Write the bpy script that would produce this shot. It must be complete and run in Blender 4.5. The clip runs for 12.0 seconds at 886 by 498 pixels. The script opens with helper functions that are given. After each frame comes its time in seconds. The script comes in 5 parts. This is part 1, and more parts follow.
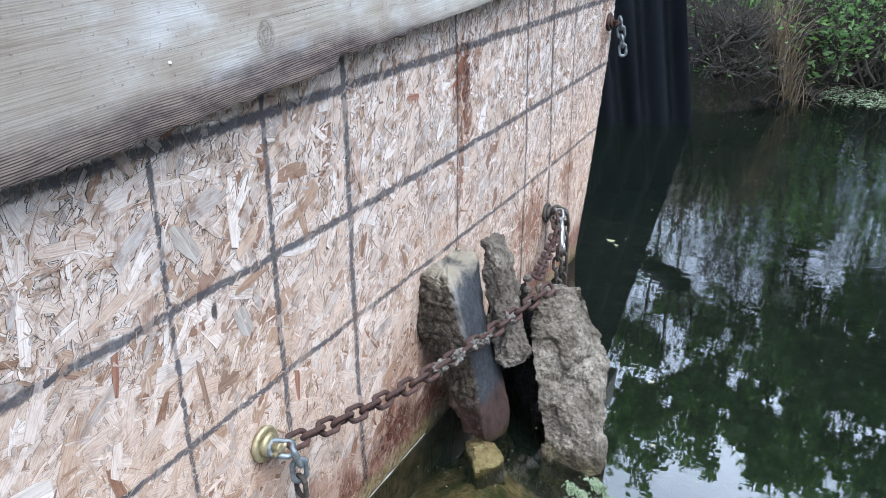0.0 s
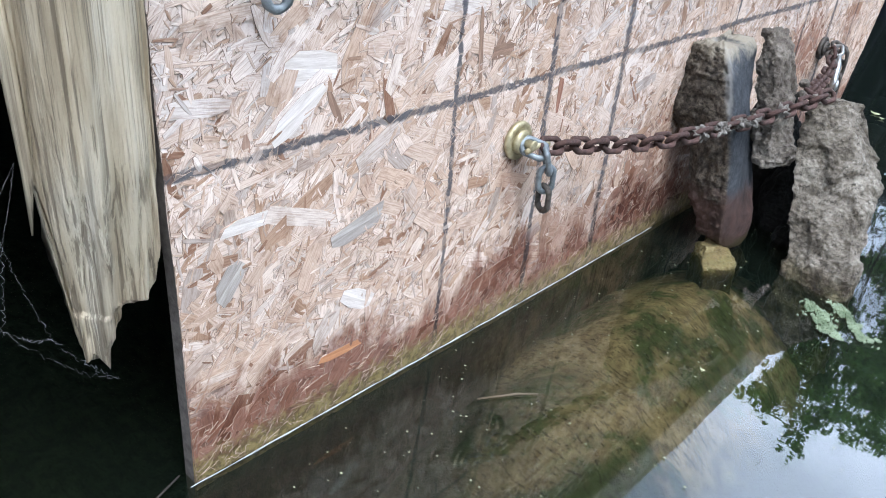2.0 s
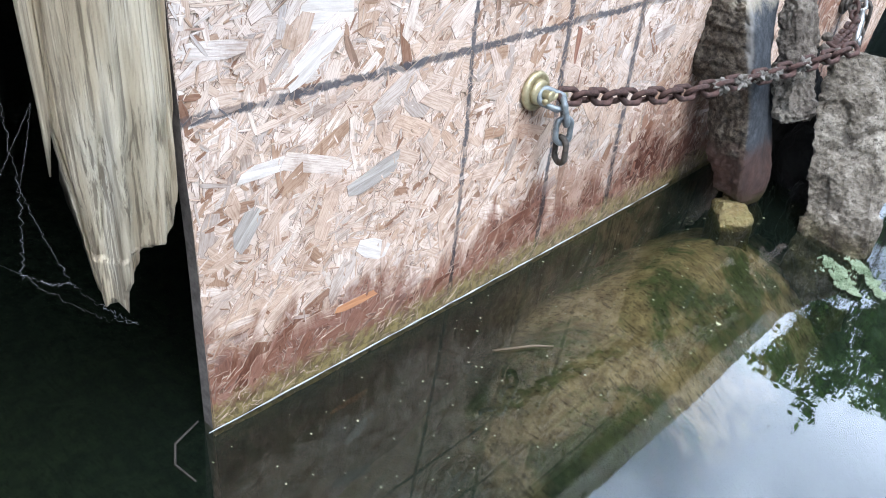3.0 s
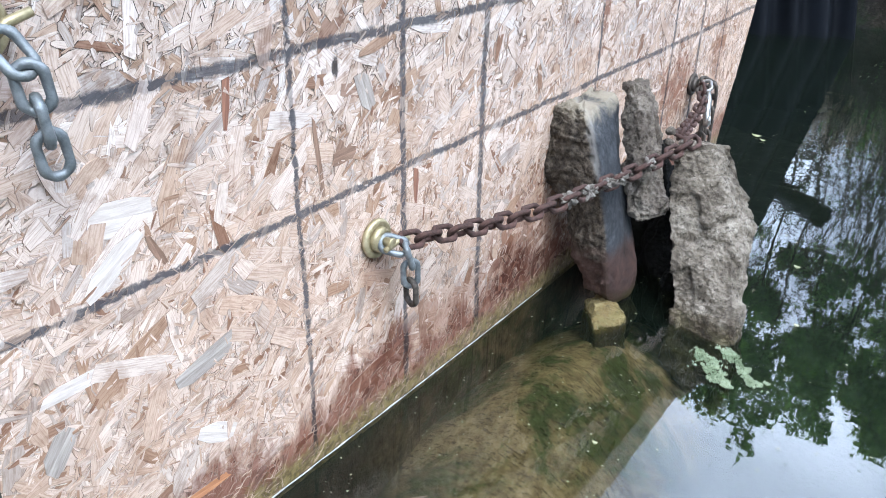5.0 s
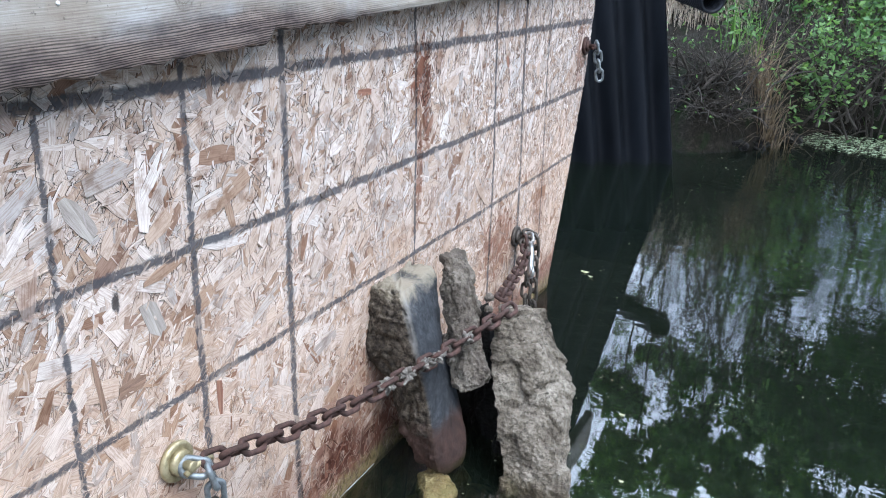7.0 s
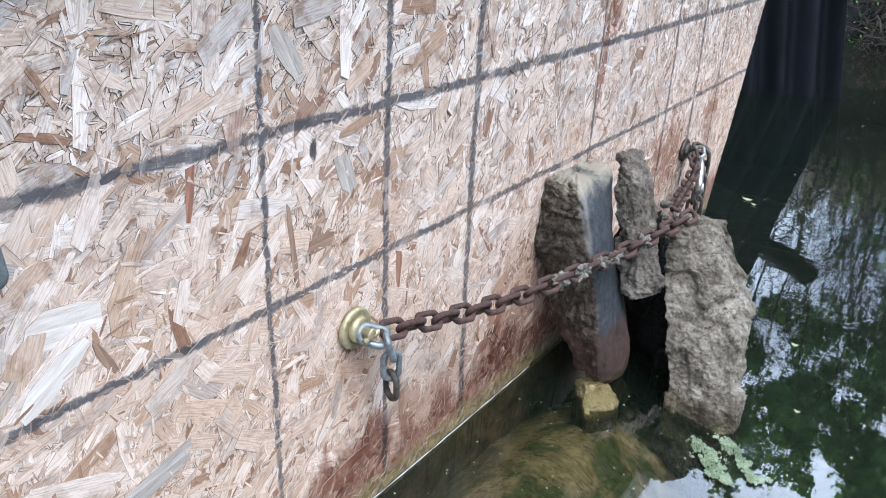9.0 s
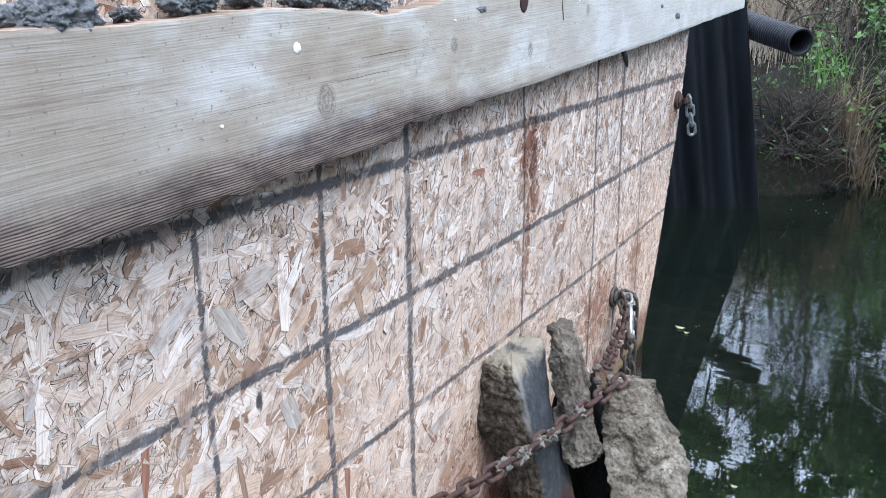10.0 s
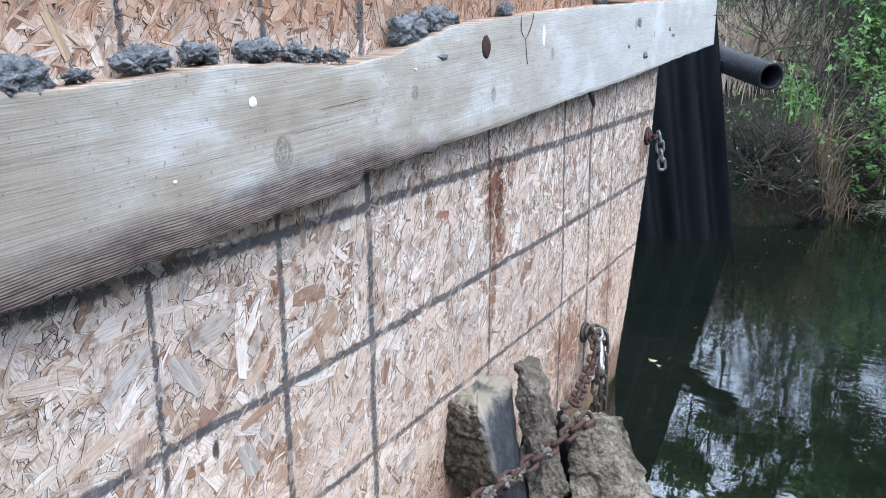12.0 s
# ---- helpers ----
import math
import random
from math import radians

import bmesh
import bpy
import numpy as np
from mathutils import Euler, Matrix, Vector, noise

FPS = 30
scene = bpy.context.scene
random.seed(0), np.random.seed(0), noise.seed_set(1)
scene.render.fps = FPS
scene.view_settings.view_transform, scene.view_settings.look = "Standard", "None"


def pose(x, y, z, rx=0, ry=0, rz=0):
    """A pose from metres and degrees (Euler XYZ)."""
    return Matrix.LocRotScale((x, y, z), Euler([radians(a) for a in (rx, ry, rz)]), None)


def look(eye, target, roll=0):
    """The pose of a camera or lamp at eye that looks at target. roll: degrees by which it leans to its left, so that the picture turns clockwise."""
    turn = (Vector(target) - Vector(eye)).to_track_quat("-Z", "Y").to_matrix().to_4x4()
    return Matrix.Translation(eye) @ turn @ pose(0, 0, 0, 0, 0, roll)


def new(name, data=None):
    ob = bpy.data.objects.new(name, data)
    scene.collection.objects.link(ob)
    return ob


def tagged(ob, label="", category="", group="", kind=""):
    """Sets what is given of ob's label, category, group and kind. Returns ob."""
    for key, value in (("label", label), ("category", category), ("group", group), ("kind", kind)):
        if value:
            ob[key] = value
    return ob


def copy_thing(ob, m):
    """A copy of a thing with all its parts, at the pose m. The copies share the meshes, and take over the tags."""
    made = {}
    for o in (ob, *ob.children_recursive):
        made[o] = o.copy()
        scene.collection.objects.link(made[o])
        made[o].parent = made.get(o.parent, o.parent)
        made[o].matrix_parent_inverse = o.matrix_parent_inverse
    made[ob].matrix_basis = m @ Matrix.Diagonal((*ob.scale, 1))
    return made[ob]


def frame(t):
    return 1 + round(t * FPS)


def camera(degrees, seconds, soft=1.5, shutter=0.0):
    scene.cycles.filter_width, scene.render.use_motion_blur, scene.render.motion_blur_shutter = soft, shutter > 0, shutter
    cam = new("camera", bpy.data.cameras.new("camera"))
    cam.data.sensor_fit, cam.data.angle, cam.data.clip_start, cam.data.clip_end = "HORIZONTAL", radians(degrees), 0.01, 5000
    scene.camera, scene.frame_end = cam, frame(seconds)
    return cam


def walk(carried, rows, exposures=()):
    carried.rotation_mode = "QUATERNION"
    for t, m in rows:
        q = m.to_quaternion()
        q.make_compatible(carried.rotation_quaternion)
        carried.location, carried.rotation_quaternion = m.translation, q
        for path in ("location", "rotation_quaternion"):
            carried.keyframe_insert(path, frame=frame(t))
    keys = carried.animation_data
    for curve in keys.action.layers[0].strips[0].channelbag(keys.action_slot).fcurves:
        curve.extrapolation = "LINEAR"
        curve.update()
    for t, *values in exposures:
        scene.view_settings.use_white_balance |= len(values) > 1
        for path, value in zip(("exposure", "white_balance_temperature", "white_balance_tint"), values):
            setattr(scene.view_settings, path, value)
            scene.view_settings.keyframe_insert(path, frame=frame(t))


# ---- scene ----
cam = camera(57.5, 12.0, soft=1.0)
METRES, EYE, TILT, LEAN, TURN = 1.44, 0.99, -21.5, 0.0, 26.1
ROWS = [
    (0.0, 0.0, 0.0, 0.0, 0.0, 0.0, -0.0),
    (0.5, -0.0114, -0.0001, -0.0196, 1.33, 0.2, -1.13),
    (1.0, -0.0329, -0.0054, -0.0716, 4.8, 0.12, -5.74),
    (1.5, -0.0633, 0.0206, -0.1621, 9.37, -2.77, -9.62),
    (2.0, -0.0763, 0.0436, -0.2239, 12.89, -7.2, -11.0),
    (2.5, -0.0797, 0.0448, -0.2387, 13.87, -9.63, -11.28),
    (4.5, -0.049, 0.0643, -0.2084, 11.38, -8.21, -8.4),
    (5.0, -0.0197, 0.0824, -0.1498, 7.92, -4.32, -4.74),
    (5.5, 0.0246, 0.0952, -0.1008, 2.91, -0.59, -1.33),
    (6.0, 0.0487, 0.0808, -0.0601, -0.07, 1.93, 1.33),
    (6.5, 0.063, 0.0743, -0.0106, -1.95, 4.04, 2.77),
    (7.0, 0.0422, 0.0836, -0.0473, -1.06, 3.48, -1.32),
    (9.0, -0.034, 0.1399, -0.1075, 6.69, -1.45, -5.77),
    (9.5, -0.0198, 0.1226, -0.021, 4.1, 4.06, -2.15),
    (10.0, -0.0178, 0.0757, 0.0049, 3.55, 5.7, -1.16),
    (10.5, -0.0043, 0.0663, 0.0076, 2.95, 6.46, -0.33),
    (11.0, -0.0002, 0.0636, 0.0125, 3.23, 6.64, -0.85),
    (11.5, 0.0047, 0.0683, 0.0134, 3.1, 6.75, -0.67),
    (12.0, 0.007, 0.0646, 0.0232, 2.51, 7.53, -0.91),
]
walk(cam, [(t, pose(0, 0, 0, 0, -2.35, 0) @ pose(0.012, 0.02, 0.036, -1.0, 0, 0) @ pose(0.684, -0.676, EYE, TILT, LEAN, TURN) @ pose(METRES * x, METRES * y, METRES * z, 90 + pitch, roll, yaw)) for t, x, y, z, yaw, pitch, roll in ROWS], [(0.0, 1.38, 5990, 10), (1.0, 1.42, 5990, 10), (1.5, 1.4, 5990, 10), (2.5, 1.52, 5990, 10), (4.5, 1.75, 5990, 10), (5.0, 1.58, 5990, 10), (5.5, 1.4, 5990, 10), (6.0, 1.42, 5990, 10), (7.0, 1.42, 5990, 10), (9.0, 1.42, 5990, 10), (9.5, 1.38, 5990, 10), (12.0, 1.38, 5990, 10)])

# ---- world and light ----
world = bpy.data.worlds.new("sky_world")
scene.world = world
world.use_nodes = True
wn = world.node_tree.nodes
wl = world.node_tree.links
wn.clear()
SUN_EL, SUN_AZ = radians(62), radians(115)
sky = wn.new("ShaderNodeTexSky")
sky.sky_type, sky.sun_disc = "NISHITA", False
sky.sun_elevation, sky.sun_rotation, sky.air_density, sky.dust_density = SUN_EL, SUN_AZ, 1.0, 2.0
w_out, w_bg, w_mix, w_noise, w_ramp, w_tc = (wn.new("ShaderNode" + k) for k in ("OutputWorld", "Background", "MixRGB", "TexNoise", "ValToRGB", "TexCoord"))
w_noise.inputs["Scale"].default_value, w_noise.inputs["Detail"].default_value = 2.6, 6
w_ramp.color_ramp.elements[0].position, w_ramp.color_ramp.elements[1].position = 0.34, 0.72
w_mix.inputs[2].default_value = (20.0, 22.5, 26.4, 1)
wl.new(w_tc.outputs["Generated"], w_noise.inputs["Vector"])
wl.new(w_noise.outputs["Fac"], w_ramp.inputs["Fac"])
wl.new(w_ramp.outputs["Color"], w_mix.inputs[0])
wl.new(sky.outputs["Color"], w_mix.inputs[1])
wl.new(w_mix.outputs["Color"], w_bg.inputs["Color"])
wl.new(w_bg.outputs["Background"], w_out.inputs["Surface"])
w_bg.inputs["Strength"].default_value = 0.15
sun = new("sun", bpy.data.lights.new("sun", "SUN"))
sun.data.energy, sun.data.angle, sun.data.color = 0.9, radians(25), (1.0, 0.97, 0.92)
sun.matrix_world = look((0, 0, 0), (-math.cos(SUN_EL) * math.sin(SUN_AZ), -math.cos(SUN_EL) * math.cos(SUN_AZ), -math.sin(SUN_EL)))

# ---- materials ----


class Nodes:
    """Short-hand for building one node material."""

    def __init__(self, name, rough=0.8, metal=0.0, spec=0.3):
        self.m = bpy.data.materials.new(name)
        self.m.use_nodes = True
        self.t = self.m.node_tree
        self.b = self.t.nodes["Principled BSDF"]
        self.b.inputs["Roughness"].default_value = rough
        self.b.inputs["Metallic"].default_value = metal
        self.b.inputs["Specular IOR Level"].default_value = spec
        self.co = self.t.nodes.new("ShaderNodeTexCoord")

    def put(self, sock, v):
        if isinstance(v, bpy.types.NodeSocket):
            self.t.links.new(v, sock)
        elif isinstance(v, tuple) and len(v) == 3 and sock.type == "RGBA":
            sock.default_value = (*v, 1)
        else:
            sock.default_value = v

    def coords(self, scale=(1, 1, 1), rot=(0, 0, 0), kind="Object"):
        n = self.t.nodes.new("ShaderNodeMapping")
        n.inputs["Scale"].default_value, n.inputs["Rotation"].default_value = scale, rot
        self.t.links.new(self.co.outputs[kind], n.inputs["Vector"])
        return n.outputs["Vector"]

    def noise(self, vec, scale, detail=4, rough=0.6, dist=0.0):
        n = self.t.nodes.new("ShaderNodeTexNoise")
        for k, v in (("Vector", vec), ("Scale", scale), ("Detail", detail), ("Roughness", rough), ("Distortion", dist)):
            self.put(n.inputs[k], v)
        return n.outputs["Fac"]

    def voro(self, vec, scale, out="Distance"):
        n = self.t.nodes.new("ShaderNodeTexVoronoi")
        self.put(n.inputs["Vector"], vec)
        n.inputs["Scale"].default_value = scale
        return n.outputs[out]

    def math(self, op, a, b=0.0, c=0.0):
        n = self.t.nodes.new("ShaderNodeMath")
        n.operation = op
        for i, v in enumerate((a, b, c)):
            self.put(n.inputs[i], v)
        return n.outputs[0]

    def fade(self, v, a, b, lo=0.0, hi=1.0):
        n = self.t.nodes.new("ShaderNodeMapRange")
        n.interpolation_type = "SMOOTHSTEP"
        for i, x in enumerate((v, a, b, lo, hi)):
            self.put(n.inputs[i], x)
        return n.outputs[0]

    def ramp(self, fac, stops, flat=False):
        n = self.t.nodes.new("ShaderNodeValToRGB")
        r = n.color_ramp
        r.interpolation = "CONSTANT" if flat else "LINEAR"
        while len(r.elements) < len(stops):
            r.elements.new(0.5)
        for e, (p, c) in zip(r.elements, stops):
            e.position, e.color = p, (*c, 1)
        self.put(n.inputs["Fac"], fac)
        return n.outputs["Color"]

    def mix(self, fac, a, b, kind="MIX"):
        n = self.t.nodes.new("ShaderNodeMixRGB")
        n.blend_type = kind
        for i, v in enumerate((fac, a, b)):
            self.put(n.inputs[i], v)
        return n.outputs["Color"]

    def axis(self, vec=None):
        n = self.t.nodes.new("ShaderNodeSeparateXYZ")
        self.t.links.new(vec or self.co.outputs["Object"], n.inputs[0])
        return n.outputs

    def done(self, color, rough=None, bump=None, strength=0.3, dist=0.002):
        self.put(self.b.inputs["Base Color"], color)
        if rough is not None:
            self.put(self.b.inputs["Roughness"], rough)
        if bump is not None:
            n = self.t.nodes.new("ShaderNodeBump")
            n.inputs["Strength"].default_value, n.inputs["Distance"].default_value = strength, dist
            self.put(n.inputs["Height"], bump)
            self.t.links.new(n.outputs["Normal"], self.b.inputs["Normal"])
        return self.m


LINES_Y = (0.012, 0.218, 0.419, 0.831, 1.243, 1.44, 1.635)
LINES_Z = (0.389, 0.586, 0.793)


def m_osb(name, island=True):
    """Weathered strand board: a tone for each strand, grain along it, sprayed grid lines, rust and damp."""
    n = Nodes(name, 0.85, 0, 0.2)
    geo = n.t.nodes.new("ShaderNodeNewGeometry" if island else "ShaderNodeObjectInfo")
    rnd = geo.outputs["Random Per Island" if island else "Random"]
    tone = n.ramp(rnd, [(0.0, (0.73, 0.66, 0.61)), (0.18, (0.59, 0.49, 0.41)), (0.34, (0.81, 0.76, 0.72)), (0.47, (0.56, 0.44, 0.35)), (0.57, (0.69, 0.59, 0.51)),
                        (0.68, (0.44, 0.41, 0.39)), (0.79, (0.82, 0.79, 0.76)), (0.87, (0.49, 0.37, 0.28)), (0.935, (0.38, 0.27, 0.20)), (0.975, (0.27, 0.165, 0.115)), (1.0, (0.70, 0.60, 0.53))])
    tone = n.mix(1.0, tone, (0.93, 0.905, 0.88), "MULTIPLY")
    uv = n.coords((1, 1, 1), kind="UV")
    g = n.t.nodes.new("ShaderNodeMapping")
    g.inputs["Scale"].default_value = (38, 560, 1)
    n.t.links.new(uv, g.inputs["Vector"])
    grain = n.noise(g.outputs["Vector"], 1.0, 4, 0.65)
    col = n.mix(n.fade(grain, 0.42, 0.64, 0.0, 0.62), tone, n.mix(1.0, tone, (0.52, 0.42, 0.36), "MULTIPLY"))
    x, y, z = n.axis()
    blotch = n.noise(n.coords((1, 1, 1)), 26, 5, 0.7)
    col = n.mix(n.math("MULTIPLY", n.fade(blotch, 0.49, 0.64, 0.0, 0.85), n.fade(z, 0.35, 0.75, 0.55, 1.0)), col, n.mix(1.0, col, (0.55, 0.46, 0.40), "MULTIPLY"))
    big = n.noise(n.coords((1, 1, 1)), 3.2, 5)
    fine = n.noise(n.coords((1, 1, 1)), 70, 4, 0.7)
    col = n.mix(n.fade(big, 0.45, 0.75, 0.0, 0.4), col, n.mix(1.0, col, (0.80, 0.82, 0.86), "MULTIPLY"))
    # warmer wood towards the foot, greyer under the rail
    col = n.mix(n.fade(n.math("MULTIPLY_ADD", big, 0.5, z), 0.45, 0.95, 0.55, 0.0), col, n.mix(1.0, col, (1.0, 0.84, 0.70), "MULTIPLY"))
    # fresher, browner board above the rail
    col = n.mix(n.fade(n.math("MULTIPLY_ADD", blotch, -0.30, z), 0.84, 0.93, 0.0, 0.95), col, n.mix(1.0, col, (0.66, 0.48, 0.37), "MULTIPLY"))
    # sprayed grid
    wob = n.math("MULTIPLY_ADD", n.noise(n.coords((1, 1, 1)), 9, 3), 0.012, -0.006)
    paint = 0.0
    for axis, vals in ((y, LINES_Y), (z, LINES_Z)):
        for k, v in enumerate(vals):
            half = 0.0036 + 0.0014 * ((k * 7) % 3) - (0.0 if axis == y else -0.0008)
            d = n.math("ABSOLUTE", n.math("SUBTRACT", n.math("ADD", axis, wob), v))
            d = n.math("ADD", d, n.math("MULTIPLY_ADD", fine, 0.015, -0.0075))
            paint = n.math("MAXIMUM", paint, n.fade(d, half * 0.7, half * 1.5, 0.90, 0.0))
    worn = n.math("MULTIPLY", n.fade(fine, 0.25, 0.5, 0.72, 1.0), n.fade(n.math("FRACT", n.math("MULTIPLY", rnd, 97.0)), 0.0, 0.4, 0.5, 1.0))
    col = n.mix(n.math("MULTIPLY", paint, worn), col, (0.048, 0.053, 0.063))
    # rust runs by the anchors and down one joint
    for ry, rz, wy, wz, amount in ((0.852, 0.745, 0.046, 0.075, 0.95), (0.880, 0.70, 0.022, 0.10, 0.8), (0.848, 0.56, 0.013, 0.10, 0.8), (0.93, 0.76, 0.03, 0.03, 0.5), (1.30, 0.27, 0.13, 0.09, 0.8), (1.62, 0.30, 0.06, 0.12, 0.5), (1.96, 0.70, 0.05, 0.10, 0.7),
                                   (0.15, 0.25, 0.03, 0.07, 0.35), (0.62, 0.13, 0.16, 0.12, 0.7), (0.36, 0.10, 0.25, 0.05, 0.5), (-0.31, 0.63, 0.03, 0.06, 0.3)):
        dy = n.math("DIVIDE", n.math("SUBTRACT", y, ry), wy)
        dz = n.math("DIVIDE", n.math("SUBTRACT", z, rz), wz)
        r = n.math("ADD", n.math("MULTIPLY", dy, dy), n.math("MULTIPLY", dz, dz))
        r = n.math("ADD", r, n.math("MULTIPLY_ADD", n.noise(n.coords((1, 26, 7)), 1.0, 5, 0.75), 3.0, -1.5))
        r = n.math("ADD", r, n.fade(n.math("FRACT", n.math("MULTIPLY", rnd, 53.0)), 0.0, 1.0, -0.6, 0.6))
        col = n.mix(n.fade(r, 0.1, 1.3, amount, 0.0), col, n.mix(1.0, col, (0.34, 0.16, 0.10), "MULTIPLY"))
    # one black scorch
    dy = n.math("DIVIDE", n.math("SUBTRACT", n.math("ADD", y, n.math("MULTIPLY", wob, 0.9)), 0.087), 0.007)
    dz = n.math("DIVIDE", n.math("SUBTRACT", z, 0.559), 0.020)
    r = n.math("ADD", n.math("ADD", n.math("MULTIPLY", dy, dy), n.math("MULTIPLY", dz, dz)), n.math("MULTIPLY_ADD", fine, 3.0, -1.5))
    col = n.mix(n.fade(r, 0.2, 0.9, 0.9, 0.0), col, (0.02, 0.02, 0.022))
    # soaked foot of the board: red-brown, then algae at the water
    edge = n.math("ADD", z, n.math("MULTIPLY_ADD", n.noise(n.coords((1, 9, 5)), 1.0, 6, 0.72, 0.5), -0.36, 0.18))
    col = n.mix(n.fade(edge, 0.06, 0.13, 0.95, 0.0), col, n.mix(1.0, col, (0.35, 0.21, 0.175), "MULTIPLY"))
    low = n.math("ADD", z, n.math("MULTIPLY_ADD", fine, -0.06, 0.03))
    col = n.mix(n.fade(low, 0.016, 0.050, 0.85, 0.0), col, n.mix(n.fade(fine, 0.4, 0.6), (0.075, 0.065, 0.022), (0.20, 0.165, 0.062)))
    bump = n.math("ADD", n.math("MULTIPLY", grain, 0.5), fine)
    return n.done(col, n.fade(z, 0.0, 0.12, 0.45, 0.88), bump, 0.7, 0.002)


def m_crevice():
    """Gap shadow and dirt between strands, put into the colour: greyer and blacker under the rail, where the sheet has
    weathered most.
    """
    n = Nodes("crevice_gap_shade", 0.95, 0, 0.1)
    z = n.axis()[2]
    k = n.noise(n.coords((1, 1, 1)), 60, 4)
    pale = n.ramp(k, [(0.35, (0.15, 0.105, 0.08)), (0.62, (0.42, 0.32, 0.25))])
    dark = n.ramp(k, [(0.38, (0.022, 0.017, 0.015)), (0.62, (0.17, 0.135, 0.11))])
    return n.done(n.mix(n.fade(n.math("MULTIPLY_ADD", k, 0.3, z), 0.55, 0.80), pale, dark))


def m_board():
    """Grey weathered plank: fine grain lines along it, blue-grey and greenish bloom, a blackened damp lower edge, knots."""
    n = Nodes("weathered_pine", 0.8, 0, 0.25)
    x, y, z = n.axis()
    tilt = (radians(3.6), 0, 0)
    warp = n.noise(n.coords((1, 3, 8)), 1.0, 3)
    bent = n.math("ADD", n.math("MULTIPLY_ADD", y, -0.062, z), n.math("MULTIPLY_ADD", n.noise(n.coords((1, 1.6, 4)), 1.0, 2), 0.016, -0.008))
    comb = n.t.nodes.new("ShaderNodeCombineXYZ")
    n.put(comb.inputs[1], n.math("MULTIPLY", y, 2.0))
    n.put(comb.inputs[2], bent)
    lines = n.t.nodes.new("ShaderNodeMapping")
    lines.inputs["Scale"].default_value = (1, 1, 800)
    n.t.links.new(comb.outputs[0], lines.inputs["Vector"])
    ring = n.noise(lines.outputs["Vector"], 1.0, 3, 0.55)
    hair = n.noise(n.coords((6, 16, 900), tilt), 1.0, 3, 0.6)
    wide = n.noise(n.coords((1, 1.2, 48), tilt), 1.0, 3, 0.6, 0.4)
    blot = n.noise(n.coords((2, 5, 9)), 1.0, 5, 0.62)
    speck = n.noise(n.coords((1, 1, 1)), 160, 3, 0.6)
    col = n.ramp(blot, [(0.26, (0.28, 0.235, 0.19)), (0.40, (0.375, 0.335, 0.28)), (0.52, (0.43, 0.405, 0.355)), (0.64, (0.55, 0.555, 0.54)), (0.78, (0.41, 0.41, 0.355))])
    col = n.mix(n.fade(y, 0.5, 1.5, 0.0, 0.6), col, (0.52, 0.535, 0.53))
    col = n.mix(n.fade(n.math("MULTIPLY_ADD", blot, 0.4, y), -0.05, 0.40, 0.55, 0.0), col, (0.285, 0.25, 0.21))
    col = n.mix(n.fade(wide, 0.46, 0.70, 0.0, 0.15), col, n.mix(1.0, col, (0.66, 0.60, 0.52), "MULTIPLY"))
    line = n.fade(ring, 0.40, 0.62)
    late = n.math("SINE", n.math("MULTIPLY_ADD", n.noise(n.coords((1, 5, 30)), 1.0, 4, 0.6), 20.0, n.math("MULTIPLY", bent, 2200)))
    late = n.fade(n.math("MULTIPLY_ADD", ring, 3.6, n.math("SUBTRACT", late, 1.8)), -0.7, 0.9)
    col = n.mix(n.math("MULTIPLY", late, 0.20), col, n.mix(1.0, col, (0.55, 0.50, 0.46), "MULTIPLY"))
    col = n.mix(n.math("MULTIPLY", line, n.fade(y, 0.5, 1.4, 0.36, 0.22)), col, n.mix(1.0, col, (0.50, 0.45, 0.40), "MULTIPLY"))
    col = n.mix(n.fade(hair, 0.50, 0.70, 0.0, 0.5), col, n.mix(1.0, col, (0.5, 0.46, 0.42), "MULTIPLY"))
    col = n.mix(n.fade(speck, 0.63, 0.71, 0.0, 0.55), col, (0.09, 0.08, 0.07))
    moss = n.noise(n.coords((2, 9, 16)), 1.0, 5, 0.7)
    col = n.mix(n.fade(moss, 0.58, 0.72, 0.0, 0.3), col, n.mix(1.0, col, (0.80, 0.92, 0.62), "MULTIPLY"))
    bloom = n.noise(n.coords((2, 4.2, 6), (0.3, 0, 0)), 1.0, 6, 0.6)
    col = n.mix(n.fade(bloom, 0.56, 0.68, 0.0, 0.40), col, (0.60, 0.63, 0.64))
    # damp, blackened lower edge
    top = n.math("ADD", n.math("MULTIPLY", n.math("MINIMUM", n.math("MAXIMUM", y, -0.1), 0.30), 0.085), 0.868)
    low = n.math("SUBTRACT", z, n.math("SUBTRACT", top, n.math("MULTIPLY", n.math("MAXIMUM", n.math("SUBTRACT", y, 0.32), 0.0), 0.055)))
    low = n.math("ADD", low, n.math("MULTIPLY_ADD", n.noise(n.coords((1, 7, 30)), 1.0, 6, 0.7), 0.05, -0.025))
    damp = n.math("MULTIPLY", n.fade(low, -0.030, 0.014, 0.96, 0.0), n.fade(y, 0.60, 0.92, 1.0, 0.0))
    col = n.mix(damp, col, n.mix(1.0, n.mix(late, (0.225, 0.185, 0.165), (0.020, 0.015, 0.014)), n.ramp(n.noise(n.coords((1, 14, 40)), 1.0, 5, 0.7), [(0.35, (0.45, 0.42, 0.45)), (0.6, (1.1, 1.05, 1.0))]), "MULTIPLY"))
    frayed = n.math("MULTIPLY", n.fade(low, -0.066, -0.050, 0.8, 0.0), n.fade(n.noise(n.coords((1, 12, 60)), 1.0, 5, 0.7), 0.46, 0.58))
    col = n.mix(n.math("MULTIPLY", frayed, n.fade(y, 0.30, 0.45, 1.0, 0.2)), col, (0.27, 0.165, 0.10))
